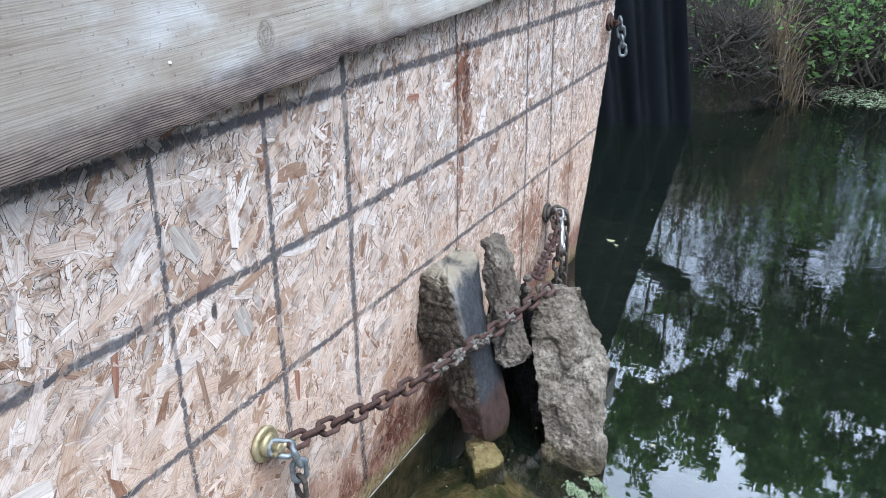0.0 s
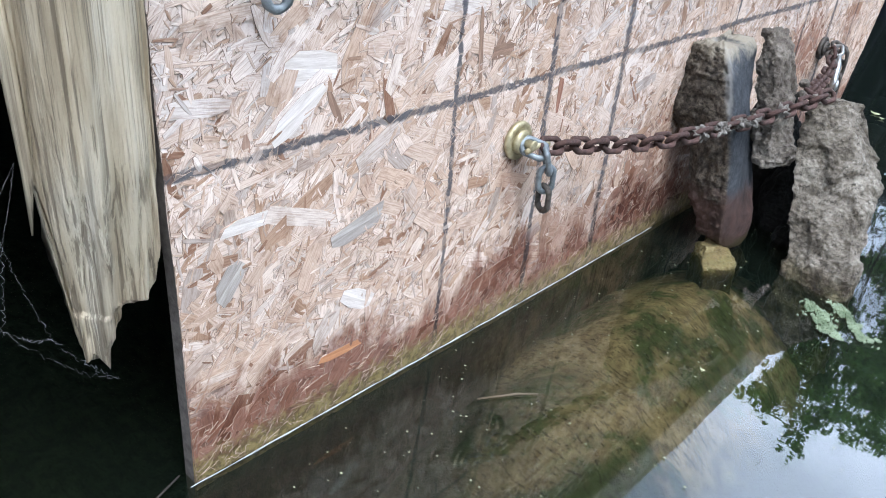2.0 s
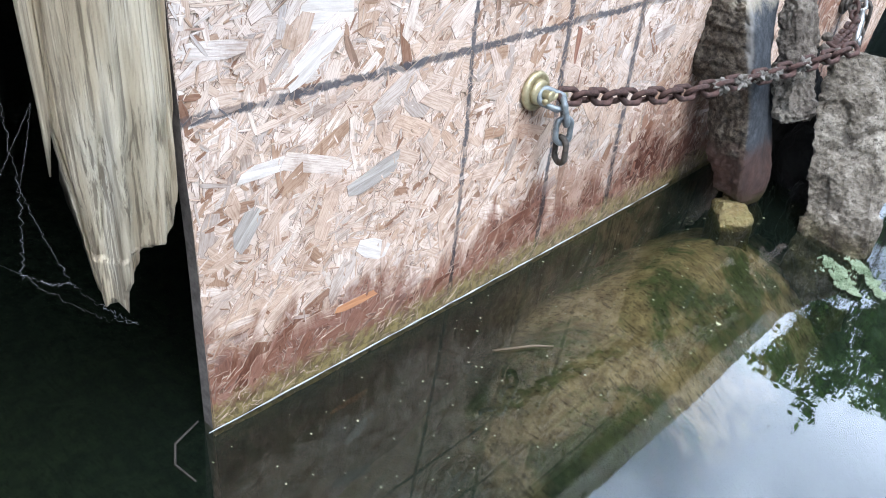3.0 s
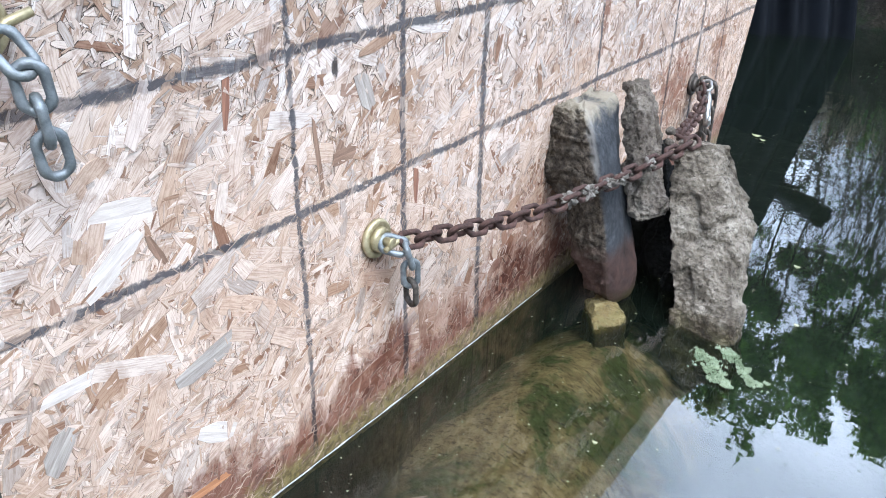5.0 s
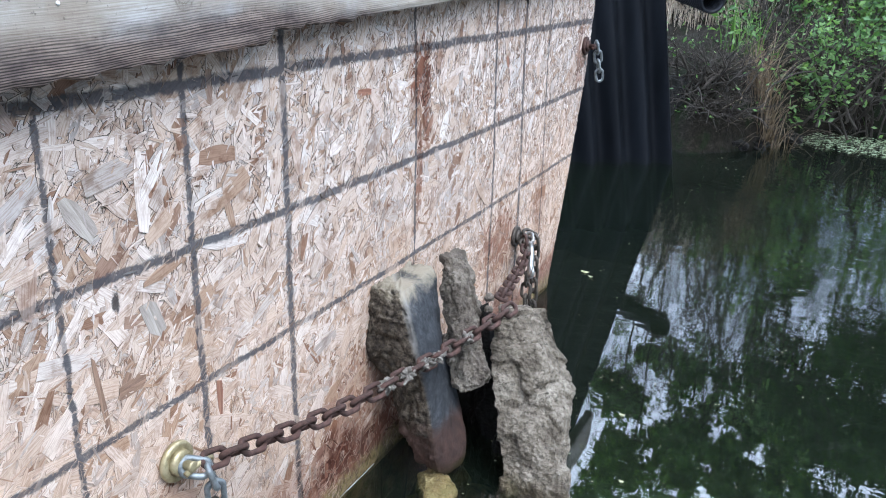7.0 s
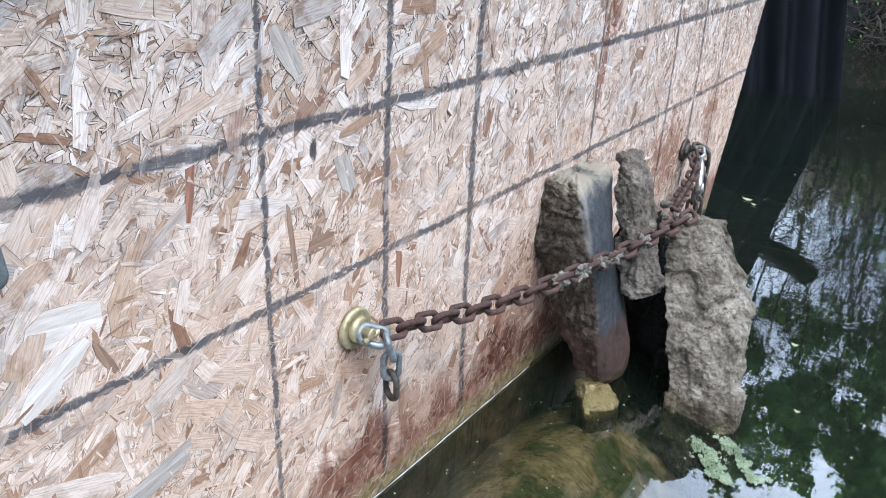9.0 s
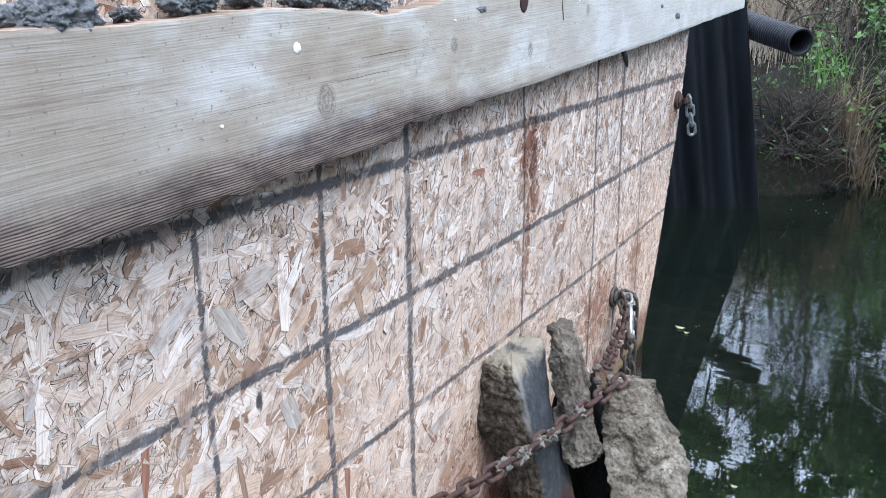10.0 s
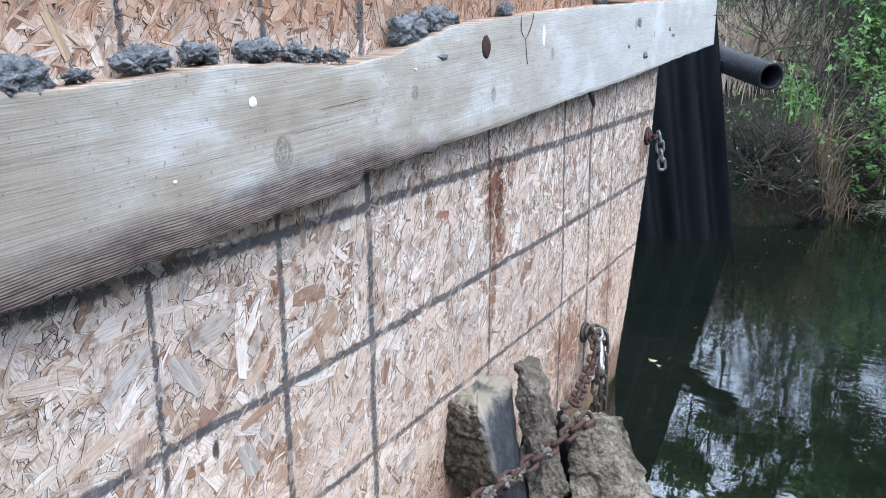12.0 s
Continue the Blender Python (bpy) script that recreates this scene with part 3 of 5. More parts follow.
def ring_rock(rings, around=112, along=120, soft=0.55, bump=0.012, freq=9.0, fine=0.006, facet=0.2, cells=15.0, seed=0.0, face=None):
    """A broken stone through rings of corners, from top to foot; face(u) scales the roughness round the ring (0 to 1)."""
    c = [[Vector(p) for p in r] for r in rings]
    n, m = len(c), len(c[0])

    def cat(a, b, d, e, t):
        return 0.5 * (2 * b + (d - a) * t + (2 * a - 5 * b + 4 * d - e) * t * t + (3 * b - a - 3 * d + e) * t ** 3)

    def ring_at(v):
        i = min(int(v), n - 2)
        f = v - i
        return [cat(c[max(i - 1, 0)][k], c[i][k], c[i + 1][k], c[min(i + 2, n - 1)][k], f) for k in range(m)]

    def round_ring(p):
        out = []
        for q in range(around):
            k, f = divmod(q * m / around, 1)
            k = int(k)
            b, d = p[k % m], p[(k + 1) % m]
            out.append(b.lerp(d, f).lerp(cat(p[k - 1], b, d, p[(k + 2) % m], f), soft))
        return out

    rows = [round_ring(ring_at(v)) for v in np.linspace(0, n - 1, along)]
    for first, where in ((rows[0], 0), (rows[-1], len(rows))):
        mid = sum(first, Vector()) / around
        inner = [[p.lerp(mid, k) for p in first] for k in (0.12, 0.3, 0.5, 0.7, 0.85, 0.97)]
        rows = inner[::-1] + rows if where == 0 else rows + inner
    bm = bmesh.new()
    vv = [[bm.verts.new(p) for p in r] for r in rows]
    for a, b in zip(vv, vv[1:]):
        for k in range(around):
            bm.faces.new((a[k], b[k], b[(k + 1) % around], a[(k + 1) % around]))
    bm.faces.new(vv[0])
    bm.faces.new(vv[-1][::-1])
    bmesh.ops.recalc_face_normals(bm, faces=bm.faces[:])
    bm.normal_update()
    off = Vector((seed * 5.3, seed * 2.1, seed * 7.7))
    moves = []
    for r in vv:
        for k, v in enumerate(r):
            q = v.co
            g = face(k / around) if face else 1.0
            h = bump * noise.fractal(q * freq + off, 0.8, 2.1, 3)
            w = q + 0.012 * noise.noise_vector(q * 25 + off)
            p = noise.voronoi(w * cells + off)[1][0]
            h += g * facet * noise.noise_vector(p * 7.3).dot(w - (p - off) / cells)
            h += g * fine * (noise.fractal(q * 55 + off, 0.6, 2.1, 4) - 0.8 * abs(noise.noise(q * 100 + off)))
            moves.append((v, v.normal * h))
    for v, h in moves:
        v.co += h
    return bm


def smooth_curve(points, step):
    """Points at even steps along a Catmull-Rom curve."""
    p = [Vector(q) for q in points]
    p = [p[0] * 2 - p[1]] + p + [p[-1] * 2 - p[-2]]
    fine = []
    for i in range(1, len(p) - 2):
        for k in range(40):
            t = k / 40
            a, b, c, d = p[i - 1], p[i], p[i + 1], p[i + 2]
            fine.append(0.5 * (2 * b + (c - a) * t + (2 * a - 5 * b + 4 * c - d) * t * t + (3 * b - a - 3 * c + d) * t ** 3))
    fine.append(p[-2])
    out, run = [fine[0]], 0.0
    for a, b in zip(fine, fine[1:]):
        run += (b - a).length
        if run >= step:
            out.append(b)
            run = 0.0
    return out


LINKS = {}


def link_mesh(material, inner=0.030, wire=0.0046, width=0.0112):
    """One welded oval chain link, lying along x, flat in xy."""
    key = (material.name, inner, wire)
    if key not in LINKS:
        path = []
        h = inner / 2 + wire - width
        for k in range(11):
            a = -math.pi / 2 + math.pi * k / 10
            path.append((h + width * math.cos(a), width * math.sin(a), 0))
        path += [(-x, -y, 0) for x, y, z in path]
        vs, fs = [], []
        n, sides = len(path), 8
        for i, p in enumerate(path):
            d = (Vector(path[(i + 1) % n]) - Vector(path[i - 1])).normalized()
            o = d.cross(Vector((0, 0, 1)))
            r = wire * (1.0 + 0.10 * math.sin(i * 1.7))
            for s in range(sides):
                a = 2 * math.pi * s / sides
                vs.append(Vector(p) + (o * math.cos(a) + Vector((0, 0, 1)) * math.sin(a)) * r)
            b, b2 = i * sides, (i + 1) % n * sides
            fs += [(b + s, b + (s + 1) % sides, b2 + (s + 1) % sides, b2 + s) for s in range(sides)]
        me = bpy.data.meshes.new("link")
        me.from_pydata(vs, [], fs)
        me.materials.append(material)
        me.polygons.foreach_set("use_smooth", [True] * len(me.polygons))
        LINKS[key] = me
    return LINKS[key]


def add_link(parent, material, centre, along, roll, **kw):
    ob = new("link", link_mesh(material, **kw))
    x = Vector(along).normalized()
    q = x.to_track_quat("X", "Z").to_matrix().to_4x4()
    ob.parent = parent
    ob.matrix_basis = Matrix.Translation(centre) @ q @ Matrix.Rotation(radians(roll), 4, "X")
    return ob


def chain(points, material, parent, first_roll=35, pitch=0.030, jitter=7, **kw):
    """Links threaded along a curve, each turned a quarter from the one before."""
    pts = smooth_curve(points, pitch)
    for i, (a, b) in enumerate(zip(pts, pts[1:])):
        add_link(parent, material, (a + b) / 2, b - a, first_roll + 90 * (i % 2) + random.uniform(-jitter, jitter), **kw)


# ---- ground and water ----
SHORE = [(-40, 4.9), (-1.5, 4.4), (-0.35, 4.2), (0.05, 4.06), (0.2, 4.2), (0.38, 4.5), (0.72, 5.45), (1.3, 5.9), (2.6, 6.4), (6, 7.0), (40, 9)]


def shore_y(x):
    return float(np.interp(x, [p[0] for p in SHORE], [p[1] for p in SHORE]))


def ground_height(x, y):
    s = y - shore_y(x) + 0.10 * noise.noise(Vector((x * 2.3, y * 2.3, 0)))
    if s > 0:
        h = 0.42 * (1 - math.exp(-s / 0.20)) + 0.16 * min(s, 8) + 0.05 * noise.fractal(Vector((x * 3, y * 3, 4)), 0.8, 2, 3)
    else:
        h = max(-0.55, s * 0.9)
        if y < 3 and abs(x) < 3:
            # silt fan at the foot of the board
            d = ((x - 0.17) / 0.30) ** 2 + ((y - 0.46) / 0.6) ** 2
            h = -0.33 + 0.30 * math.exp(-d) + 0.02 * noise.fractal(Vector((x * 9, y * 9, 1)), 0.7, 2, 4)
    near = max(0.0, x - 2.7, -3.9 - y)
    return h + min(near * 0.9, 1.3 if s <= 0 else 0.2)


def axis_steps(lo, hi, fine_lo, fine_hi, fine, grow=1.28):
    v = list(np.arange(fine_lo, fine_hi, fine))
    s, a = fine, fine_hi
    while a < hi:
        v.append(a)
        s *= grow
        a += s
    v.append(hi)
    s, a = fine * grow, fine_lo - fine * grow
    head = []
    while a > lo:
        head.append(a)
        s *= grow
        a -= s
    return [lo] + head[::-1] + v


gx, gy = axis_steps(-120, 120, -1.2, 2.2, 0.045), axis_steps(-120, 140, -0.7, 6.6, 0.045)
verts = [(x, y, ground_height(x, y)) for y in gy for x in gx]
nx = len(gx)
faces = [(j * nx + i, j * nx + i + 1, (j + 1) * nx + i + 1, (j + 1) * nx + i) for j in range(len(gy) - 1) for i in range(nx - 1)]
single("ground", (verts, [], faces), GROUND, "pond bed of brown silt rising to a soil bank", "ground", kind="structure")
wv = [(x, y, 0) for y in (-120, -3, 0, 3, 6, 140) for x in (-120, -3, 0, 3, 6, 120)]
wf = [(j * 6 + i, j * 6 + i + 1, j * 6 + i + 7, j * 6 + i + 6) for j in range(5) for i in range(5)]
single("water", (wv, [], wf), WATER, "still murky green pond water mirroring sky and trees", "water", kind="structure")

# ---- the strand-board wall ----
Z_LOW, Z_TOP, Y_LEFT = -0.012, 1.165, -0.396


def left_edge(z):
    return Y_LEFT + 0.010 * min(1.0, max(0.0, 1 - z / 0.45))


def right_edge(z):
    return float(np.interp(z, [-0.1, 0.1, 0.26, 0.59, 0.92, 1.12], [1.74, 1.805, 1.875, 2.03, 2.09, 2.10]))


def bow(y, z):
    """The sheet is not quite flat."""
    return 0.010 * math.sin((y + 0.4) * 1.3) - 0.006 + 0.002 * math.sin(z * 9 + y * 3)


panel = thing("osb_panel", "weathered strand board sheet with sprayed grey grid lines standing in water", "board", WALL)
rows_z = np.linspace(-0.42, Z_TOP, 32)
rows_t = np.linspace(0, 1, 60)
vs, fs = [], []
for side in (0.0, -0.018):
    for z in rows_z:
        for t in rows_t:
            y = left_edge(z) + t * (right_edge(z) - left_edge(z))
            rag = 0.004 * noise.noise(Vector((z * 40, 3, 5))) if t == 1 else 0.0
            vs.append((side - 0.0016 + bow(y, z), y + rag + (0.003 * noise.noise(Vector((z * 30, 0, 0))) if t == 0 else 0), z))
n_t, n_z = len(rows_t), len(rows_z)
o = n_t * n_z
for j in range(n_z - 1):
    for i in range(n_t - 1):
        a = j * n_t + i
        fs.append((a, a + 1, a + n_t + 1, a + n_t))
        fs.append((o + a, o + a + n_t, o + a + n_t + 1, o + a + 1))
    a, b = j * n_t, j * n_t + n_t - 1
    fs.append((a, a + n_t, o + a + n_t, o + a))
    fs.append((b, o + b, o + b + n_t, b + n_t))
for i in range(n_t - 1):
    a, b = i, (n_z - 1) * n_t + i
    fs.append((a, o + a, o + a + 1, a + 1))
    fs.append((b, b + 1, o + b + 1, o + b))
ob = part("core", (vs, [], fs), OSB_CORE, panel, "dark soaked sheet core", smooth=False)
ob.data.materials.append(OSB_EDGE)
ob.data.materials.append(GROUND)
ob.data.polygons.foreach_set("material_index", [1 if abs(p.normal.x) < 0.7 else (0 if p.center.z > -0.03 else 2) for p in ob.data.polygons])


def flake_outline(length, width, rng):
    """A torn wood strand: long, with slanted or split ends."""
    h, w = length / 2, width / 2
    pts = [(-h, -w * rng.uniform(0.3, 1)), (-h * rng.uniform(0.3, 0.6), -w), (h * rng.uniform(0.2, 0.6), -w * rng.uniform(0.8, 1.05)), (h * rng.uniform(0.9, 1), -w * rng.uniform(0.1, 0.9)),
           (h * rng.uniform(0.85, 1), w * rng.uniform(0.3, 1)), (h * rng.uniform(0.2, 0.6), w), (-h * rng.uniform(0.3, 0.7), w * rng.uniform(0.8, 1.05)), (-h * rng.uniform(0.85, 1), w * rng.uniform(0.1, 0.9))]
    return pts


def flake_sheet(count, rng, sizes, depth, aspect, skew=0.45):
    """Torn strands pressed flat, each with a narrow crevice round it, dark with painted gap shadow. Returns vertices,
    faces, strand coordinates and material slots.
    """
    vs, fs, uv, slots = [], [], [], []
    for _ in range(count):
        z = rng.uniform(Z_LOW, Z_TOP)
        y = rng.uniform(Y_LEFT, right_edge(z))
        length = min(sizes[1], sizes[0] * math.exp(rng.normal(0, skew)))
        width = min(0.034, max(0.0012, length * rng.uniform(*aspect)))
        a = rng.normal(0.75, 0.7) if rng.random() < 0.6 else rng.uniform(0, math.pi)
        ca, sa = math.cos(a), math.sin(a)
        d0, sl, sw = rng.uniform(*depth), rng.normal(0, 0.010), rng.normal(0, 0.03)
        b, us = len(vs), rng.uniform(0, 50)
        outline = flake_outline(length, width, rng)
        gap = rng.uniform(0.0001, 0.0006) if rng.random() < 0.9 else rng.uniform(0.0006, 0.0010)
        for ring in (0, 1):
            for u, v in outline:
                if ring:
                    u, v = u + math.copysign(gap, u), v + math.copysign(gap, v)
                yy, zz = y + u * ca - v * sa, z + u * sa + v * ca
                zz = min(max(zz, Z_LOW), Z_TOP)
                yy = min(max(yy, left_edge(zz)), right_edge(zz) + 0.002 * ((len(vs) * 37) % 7 - 3) / 3)
                vs.append((bow(yy, zz) + d0 + sl * u + sw * v - 0.0006 * ring, yy, zz))
                uv.append((u + us, v + us * 0.37))
        k = len(outline)
        fs.append(tuple(range(b, b + k)))
        fs += [(b + (i + 1) % k, b + i, b + k + i, b + k + (i + 1) % k) for i in range(k)]
        slots += [0] + [1] * k
    return vs, fs, uv, slots


def with_uv(ob, uv):
    me = ob.data
    layer = me.uv_layers.new(name="UVMap")
    idx = np.zeros(len(me.loops), dtype=np.int32)
    me.loops.foreach_get("vertex_index", idx)
    layer.data.foreach_set("uv", np.array(uv)[idx].ravel())


def strand_layer(name, label, *args):
    v, f, u, slots = flake_sheet(*args)
    ob = part(name, (v, [], f), OSB, panel, label, smooth=False)
    ob.data.materials.append(CREVICE)
    ob.data.polygons.foreach_set("material_index", slots)
    tagged(ob, kind="stuff")
    with_uv(ob, u)


strand_layer("strand_layer", "pressed pale and brown wood strands", 24000, RNG, (0.028, 0.085), (-0.0012, 0.0002), (0.12, 0.42))
strand_layer("splinter_layer", "thin torn surface splinters", 22000, RNG, (0.017, 0.06), (-0.0006, 0.0006), (0.05, 0.17))
strand_layer("fragment_layer", "small broken strand fragments", 12000, RNG, (0.0085, 0.03), (-0.0004, 0.0007), (0.10, 0.40))
strand_layer("large_strand_layer", "large bleached surface strands", 1000, RNG, (0.058, 0.13), (-0.0005, 0.0003), (0.18, 0.42), 0.35)

# the largest single strands on the near stretch, each a piece of its own
OSB_PIECE.node_tree.nodes["Texture Coordinate"].object = panel
shapes = []
for k in range(16):
    length, width = RNG.uniform(0.055, 0.115), RNG.uniform(0.012, 0.028)
    outline = flake_outline(length, width, RNG)
    n_o = len(outline)
    vv = [(0.0002 * math.sin(u * 60), u, v) for u, v in outline] + [(-0.0008, u + math.copysign(0.0004, u), v + math.copysign(0.0004, v)) for u, v in outline]
    ff = [tuple(range(n_o))] + [((i + 1) % n_o, i, n_o + i, n_o + (i + 1) % n_o) for i in range(n_o)]
    me = bpy.data.meshes.new("strand")
    me.from_pydata(vv, [], ff)
    me.materials.append(OSB_PIECE)
    me.materials.append(CREVICE)
    me.polygons.foreach_set("material_index", [0] + [1] * n_o)
    layer = me.uv_layers.new(name="UVMap")
    idx = np.zeros(len(me.loops), dtype=np.int32)
    me.loops.foreach_get("vertex_index", idx)
    layer.data.foreach_set("uv", np.array([(q[1] + k * 3.1, q[2] + k) for q in vv])[idx].ravel())
    shapes.append(me)
for k in range(280):
    y, z = RNG.uniform(Y_LEFT + 0.06, 1.1), RNG.uniform(0.07, 0.95)
    ob = new("strand", shapes[k % 16])
    ob.parent = panel
    ob.matrix_basis = Matrix.Translation((bow(y, z) + RNG.uniform(0.0, 0.0004), y, z)) @ Matrix.Rotation(RNG.normal(0.5, 0.7), 4, "X") @ Matrix.Rotation(RNG.normal(0, 0.008), 4, "Z")

# single strands that stand out by their colour
TONES = {"R": m_simple("red_brown_strand", (0.16, 0.070, 0.045), (0.34, 0.17, 0.11), 60, 0.88, bump=0.5, stretch=(1, 0.6, 9)), "B": m_simple("brown_strand", (0.15, 0.09, 0.06), (0.33, 0.21, 0.145), 60, 0.88, bump=0.5, stretch=(1, 0.6, 9)),
         "G": m_simple("grey_strand", (0.22, 0.185, 0.155), (0.50, 0.45, 0.40), 60, 0.9, bump=0.5, stretch=(1, 0.6, 9)), "P": m_simple("bleached_strand", (0.46, 0.39, 0.33), (0.78, 0.72, 0.66), 60, 0.88, bump=0.5, stretch=(1, 0.6, 9)),
         "O": m_simple("orange_strand", (0.33, 0.14, 0.06), (0.52, 0.25, 0.12), 60, 0.85, bump=0.5, stretch=(1, 0.6, 9)), "T": m_simple("tan_strand", (0.28, 0.19, 0.11), (0.48, 0.36, 0.24), 60, 0.88, bump=0.5, stretch=(1, 0.6, 9))}
for y0, z0, y1, z1, w, tone in ((-0.076, 0.587, -0.084, 0.521, 0.01, "R"), (0.247, 0.38, 0.247, 0.317, 0.0126, "R"), (0.078, 0.44, 0.121, 0.444, 0.0206, "B"), (0.035, 0.695, 0.069, 0.641, 0.0216, "G"),
                             (0.046, 0.501, 0.057, 0.398, 0.0082, "B"), (1.314, 0.742, 1.325, 0.713, 0.0139, "R"), (1.142, 0.778, 1.112, 0.717, 0.0116, "P"), (0.622, 0.737, 0.665, 0.733, 0.012, "R"),
                             (-0.207, 0.089, -0.129, 0.087, 0.0132, "O"), (-0.206, 0.446, -0.274, 0.398, 0.0267, "P"), (-0.198, 0.439, -0.181, 0.4, 0.0104, "B"), (-0.108, 0.274, -0.19, 0.254, 0.0265, "G"),
                             (-0.347, 0.234, -0.316, 0.275, 0.0266, "G"), (-0.339, 0.318, -0.256, 0.316, 0.018, "P"), (-0.123, 0.146, -0.173, 0.174, 0.027, "P"), (-0.259, 0.471, -0.185, 0.464, 0.0371, "P"),
                             (0.03, 0.691, 0.067, 0.642, 0.0208, "G"), (-0.066, 1.057, -0.047, 1.013, 0.0105, "T"), (0.131, 0.54, 0.152, 0.489, 0.0257, "G"), (0.095, 0.461, 0.078, 0.432, 0.0129, "B")):
    length = math.hypot(y1 - y0, z1 - z0)
    outline = flake_outline(length * 1.05, w, RNG)
    n_o = len(outline)
    vv = [(0.0006, u, v) for u, v in outline] + [(-0.0012, u + math.copysign(0.0004, u), v + math.copysign(0.0004, v)) for u, v in outline]
    ff = [tuple(range(n_o))] + [((i + 1) % n_o, i, n_o + i, n_o + (i + 1) % n_o) for i in range(n_o)]
    y, z = (y0 + y1) / 2, (z0 + z1) / 2
    ob = part("strand", (vv, [], ff), TONES[tone], panel, smooth=False)
    ob.data.materials.append(CREVICE)
    ob.data.polygons.foreach_set("material_index", [0] + [1] * n_o)
    ob.matrix_basis = Matrix.Translation((bow(y, z), y, z)) @ Matrix.Rotation(math.atan2(z1 - z0, y1 - y0), 4, "X")

# ---- the plank rail across the board ----
LOW_Y = (-0.62, -0.171, -0.09, -0.025, 0.092, 0.188, 0.34, 0.36, 0.443, 0.579, 0.618, 0.841, 1.138, 1.552, 2.165, 2.755)
LOW_Z = (0.790, 0.813, 0.813, 0.816, 0.823, 0.828, 0.834, 0.848, 0.853, 0.859, 0.862, 0.872, 0.891, 0.912, 0.951, 0.987)
TOP_Y = (-0.62, -0.143, -0.092, -0.001, 0.112, 0.257, 0.314, 0.451, 0.56, 0.62, 0.968, 1.303, 1.785, 2.755)
TOP_Z = (0.975, 0.992, 0.992, 0.998, 1.006, 1.002, 0.996, 1.009, 1.036, 1.048, 1.074, 1.095, 1.118, 1.162)
rail = thing("plank_rail", "weathered grey plank with blackened ragged lower edge across the board", "plank", WALL)
ys = np.linspace(-0.62, 2.755, 300)
vs, fs = [], []
prof = [(0.0, 0.0), (0.030, 0.0), (0.0365, 0.012), (0.038, 0.05), (0.038, 0.3), (0.038, 0.5), (0.038, 0.7), (0.038, 0.975), (0.0375, 0.992), (0.035, 1.0), (0.0, 1.0)]
for y in ys:
    torn = 0.0035 * noise.fractal(Vector((y * 28, 1, 0)), 0.6, 2.1, 4)
    lo = float(np.interp(y, LOW_Y, LOW_Z)) + torn * (1.9 if y < 0.6 else 0.25)
    hi = float(np.interp(y, TOP_Y, TOP_Z)) + 0.0022 * noise.fractal(Vector((y * 22, 7, 0)), 0.6, 2.1, 4)
    for x, t in prof:
        wane = 0.006 * noise.noise(Vector((y * 12, t * 2, 3))) if t < 0.06 and x > 0 else 0.0
        back = -0.006 * max(0.0, noise.noise(Vector((y * 7, 8, 1)))) if t > 0.95 and x > 0 else 0.0
        vs.append((x + wane + back + bow(min(y, 2.05), 0.95) + 0.001, y, lo + (hi - lo) * t))
k = len(prof)
for i in range(len(ys) - 1):
    fs += [(i * k + j, i * k + (j + 1) % k, (i + 1) * k + (j + 1) % k, (i + 1) * k + j) for j in range(k)]
fs += [tuple(range(k)), tuple(range(len(vs) - k, len(vs)))[::-1]]
part("board", (vs, [], [q[::-1] for q in fs]), PINE, rail, smooth=False)


def spot(y, z, ry, rz, material, name, label, raised=0.0015):
    bm = bmesh.new()
    lump(bm, (0.0392 + bow(y, 0.95), y, z), (raised, ry, rz), 0.75 if material is MUD else 0.12, 2.0, 3, y * 9)
    part(name, bm, material, rail, label)


spot(0.147, 0.963, 0.0062, 0.0062, WHITE, "splash", "round white splash")
spot(0.026, 0.893, 0.0024, 0.0022, WHITE, "splash", "small white splash")
spot(1.0, 1.03, 0.006, 0.020, WHITE, "splash", "white run")
spot(0.50, 0.985, 0.003, 0.002, WHITE, "splash", "small white splash")
spot(0.738, 1.013, 0.017, 0.020, KNOTHOLE, "knot_hole", "red-brown open knot hole", 0.003)
for y, z, ry, rz in ((1.69, 1.061, 0.018, 0.010), (2.10, 1.027, 0.020, 0.006), (2.05, 1.045, 0.014, 0.006), (1.764, 0.974, 0.022, 0.008), (1.60, 1.0, 0.010, 0.004), (0.585, 1.0, 0.014, 0.004)):
    spot(y, z, ry, rz, MUD, "mud_spatter", "dark mud spatter", 0.0014)
for y0, z0, y1, z1 in ((0.024, 0.906, 0.20, 0.915), (0.20, 0.921, 0.364, 0.929), (-0.30, 0.905, -0.126, 0.900), (0.265, 0.945, 0.40, 0.953)):
    pts = [(0.0392 + bow(y0, 0.95), y0 + (y1 - y0) * t, z0 + (z1 - z0) * t + 0.0012 * noise.noise(Vector((t * 7, y0 * 9, 0)))) for t in np.linspace(0, 1, 14)]
    part("crack", join([tube_data(pts, [0.00035 * math.sin(math.pi * (0.06 + 0.88 * t)) for t in np.linspace(0, 1, 14)], 5)]), DARKWOOD, rail, "dark drying crack")
part("nail", join([tube_data([(0.02, 2.70, 1.095), (0.05, 2.73, 1.097), (0.075, 2.80, 1.094)], [0.002] * 3, 6)]), RUST, rail, "bent rusty nail")

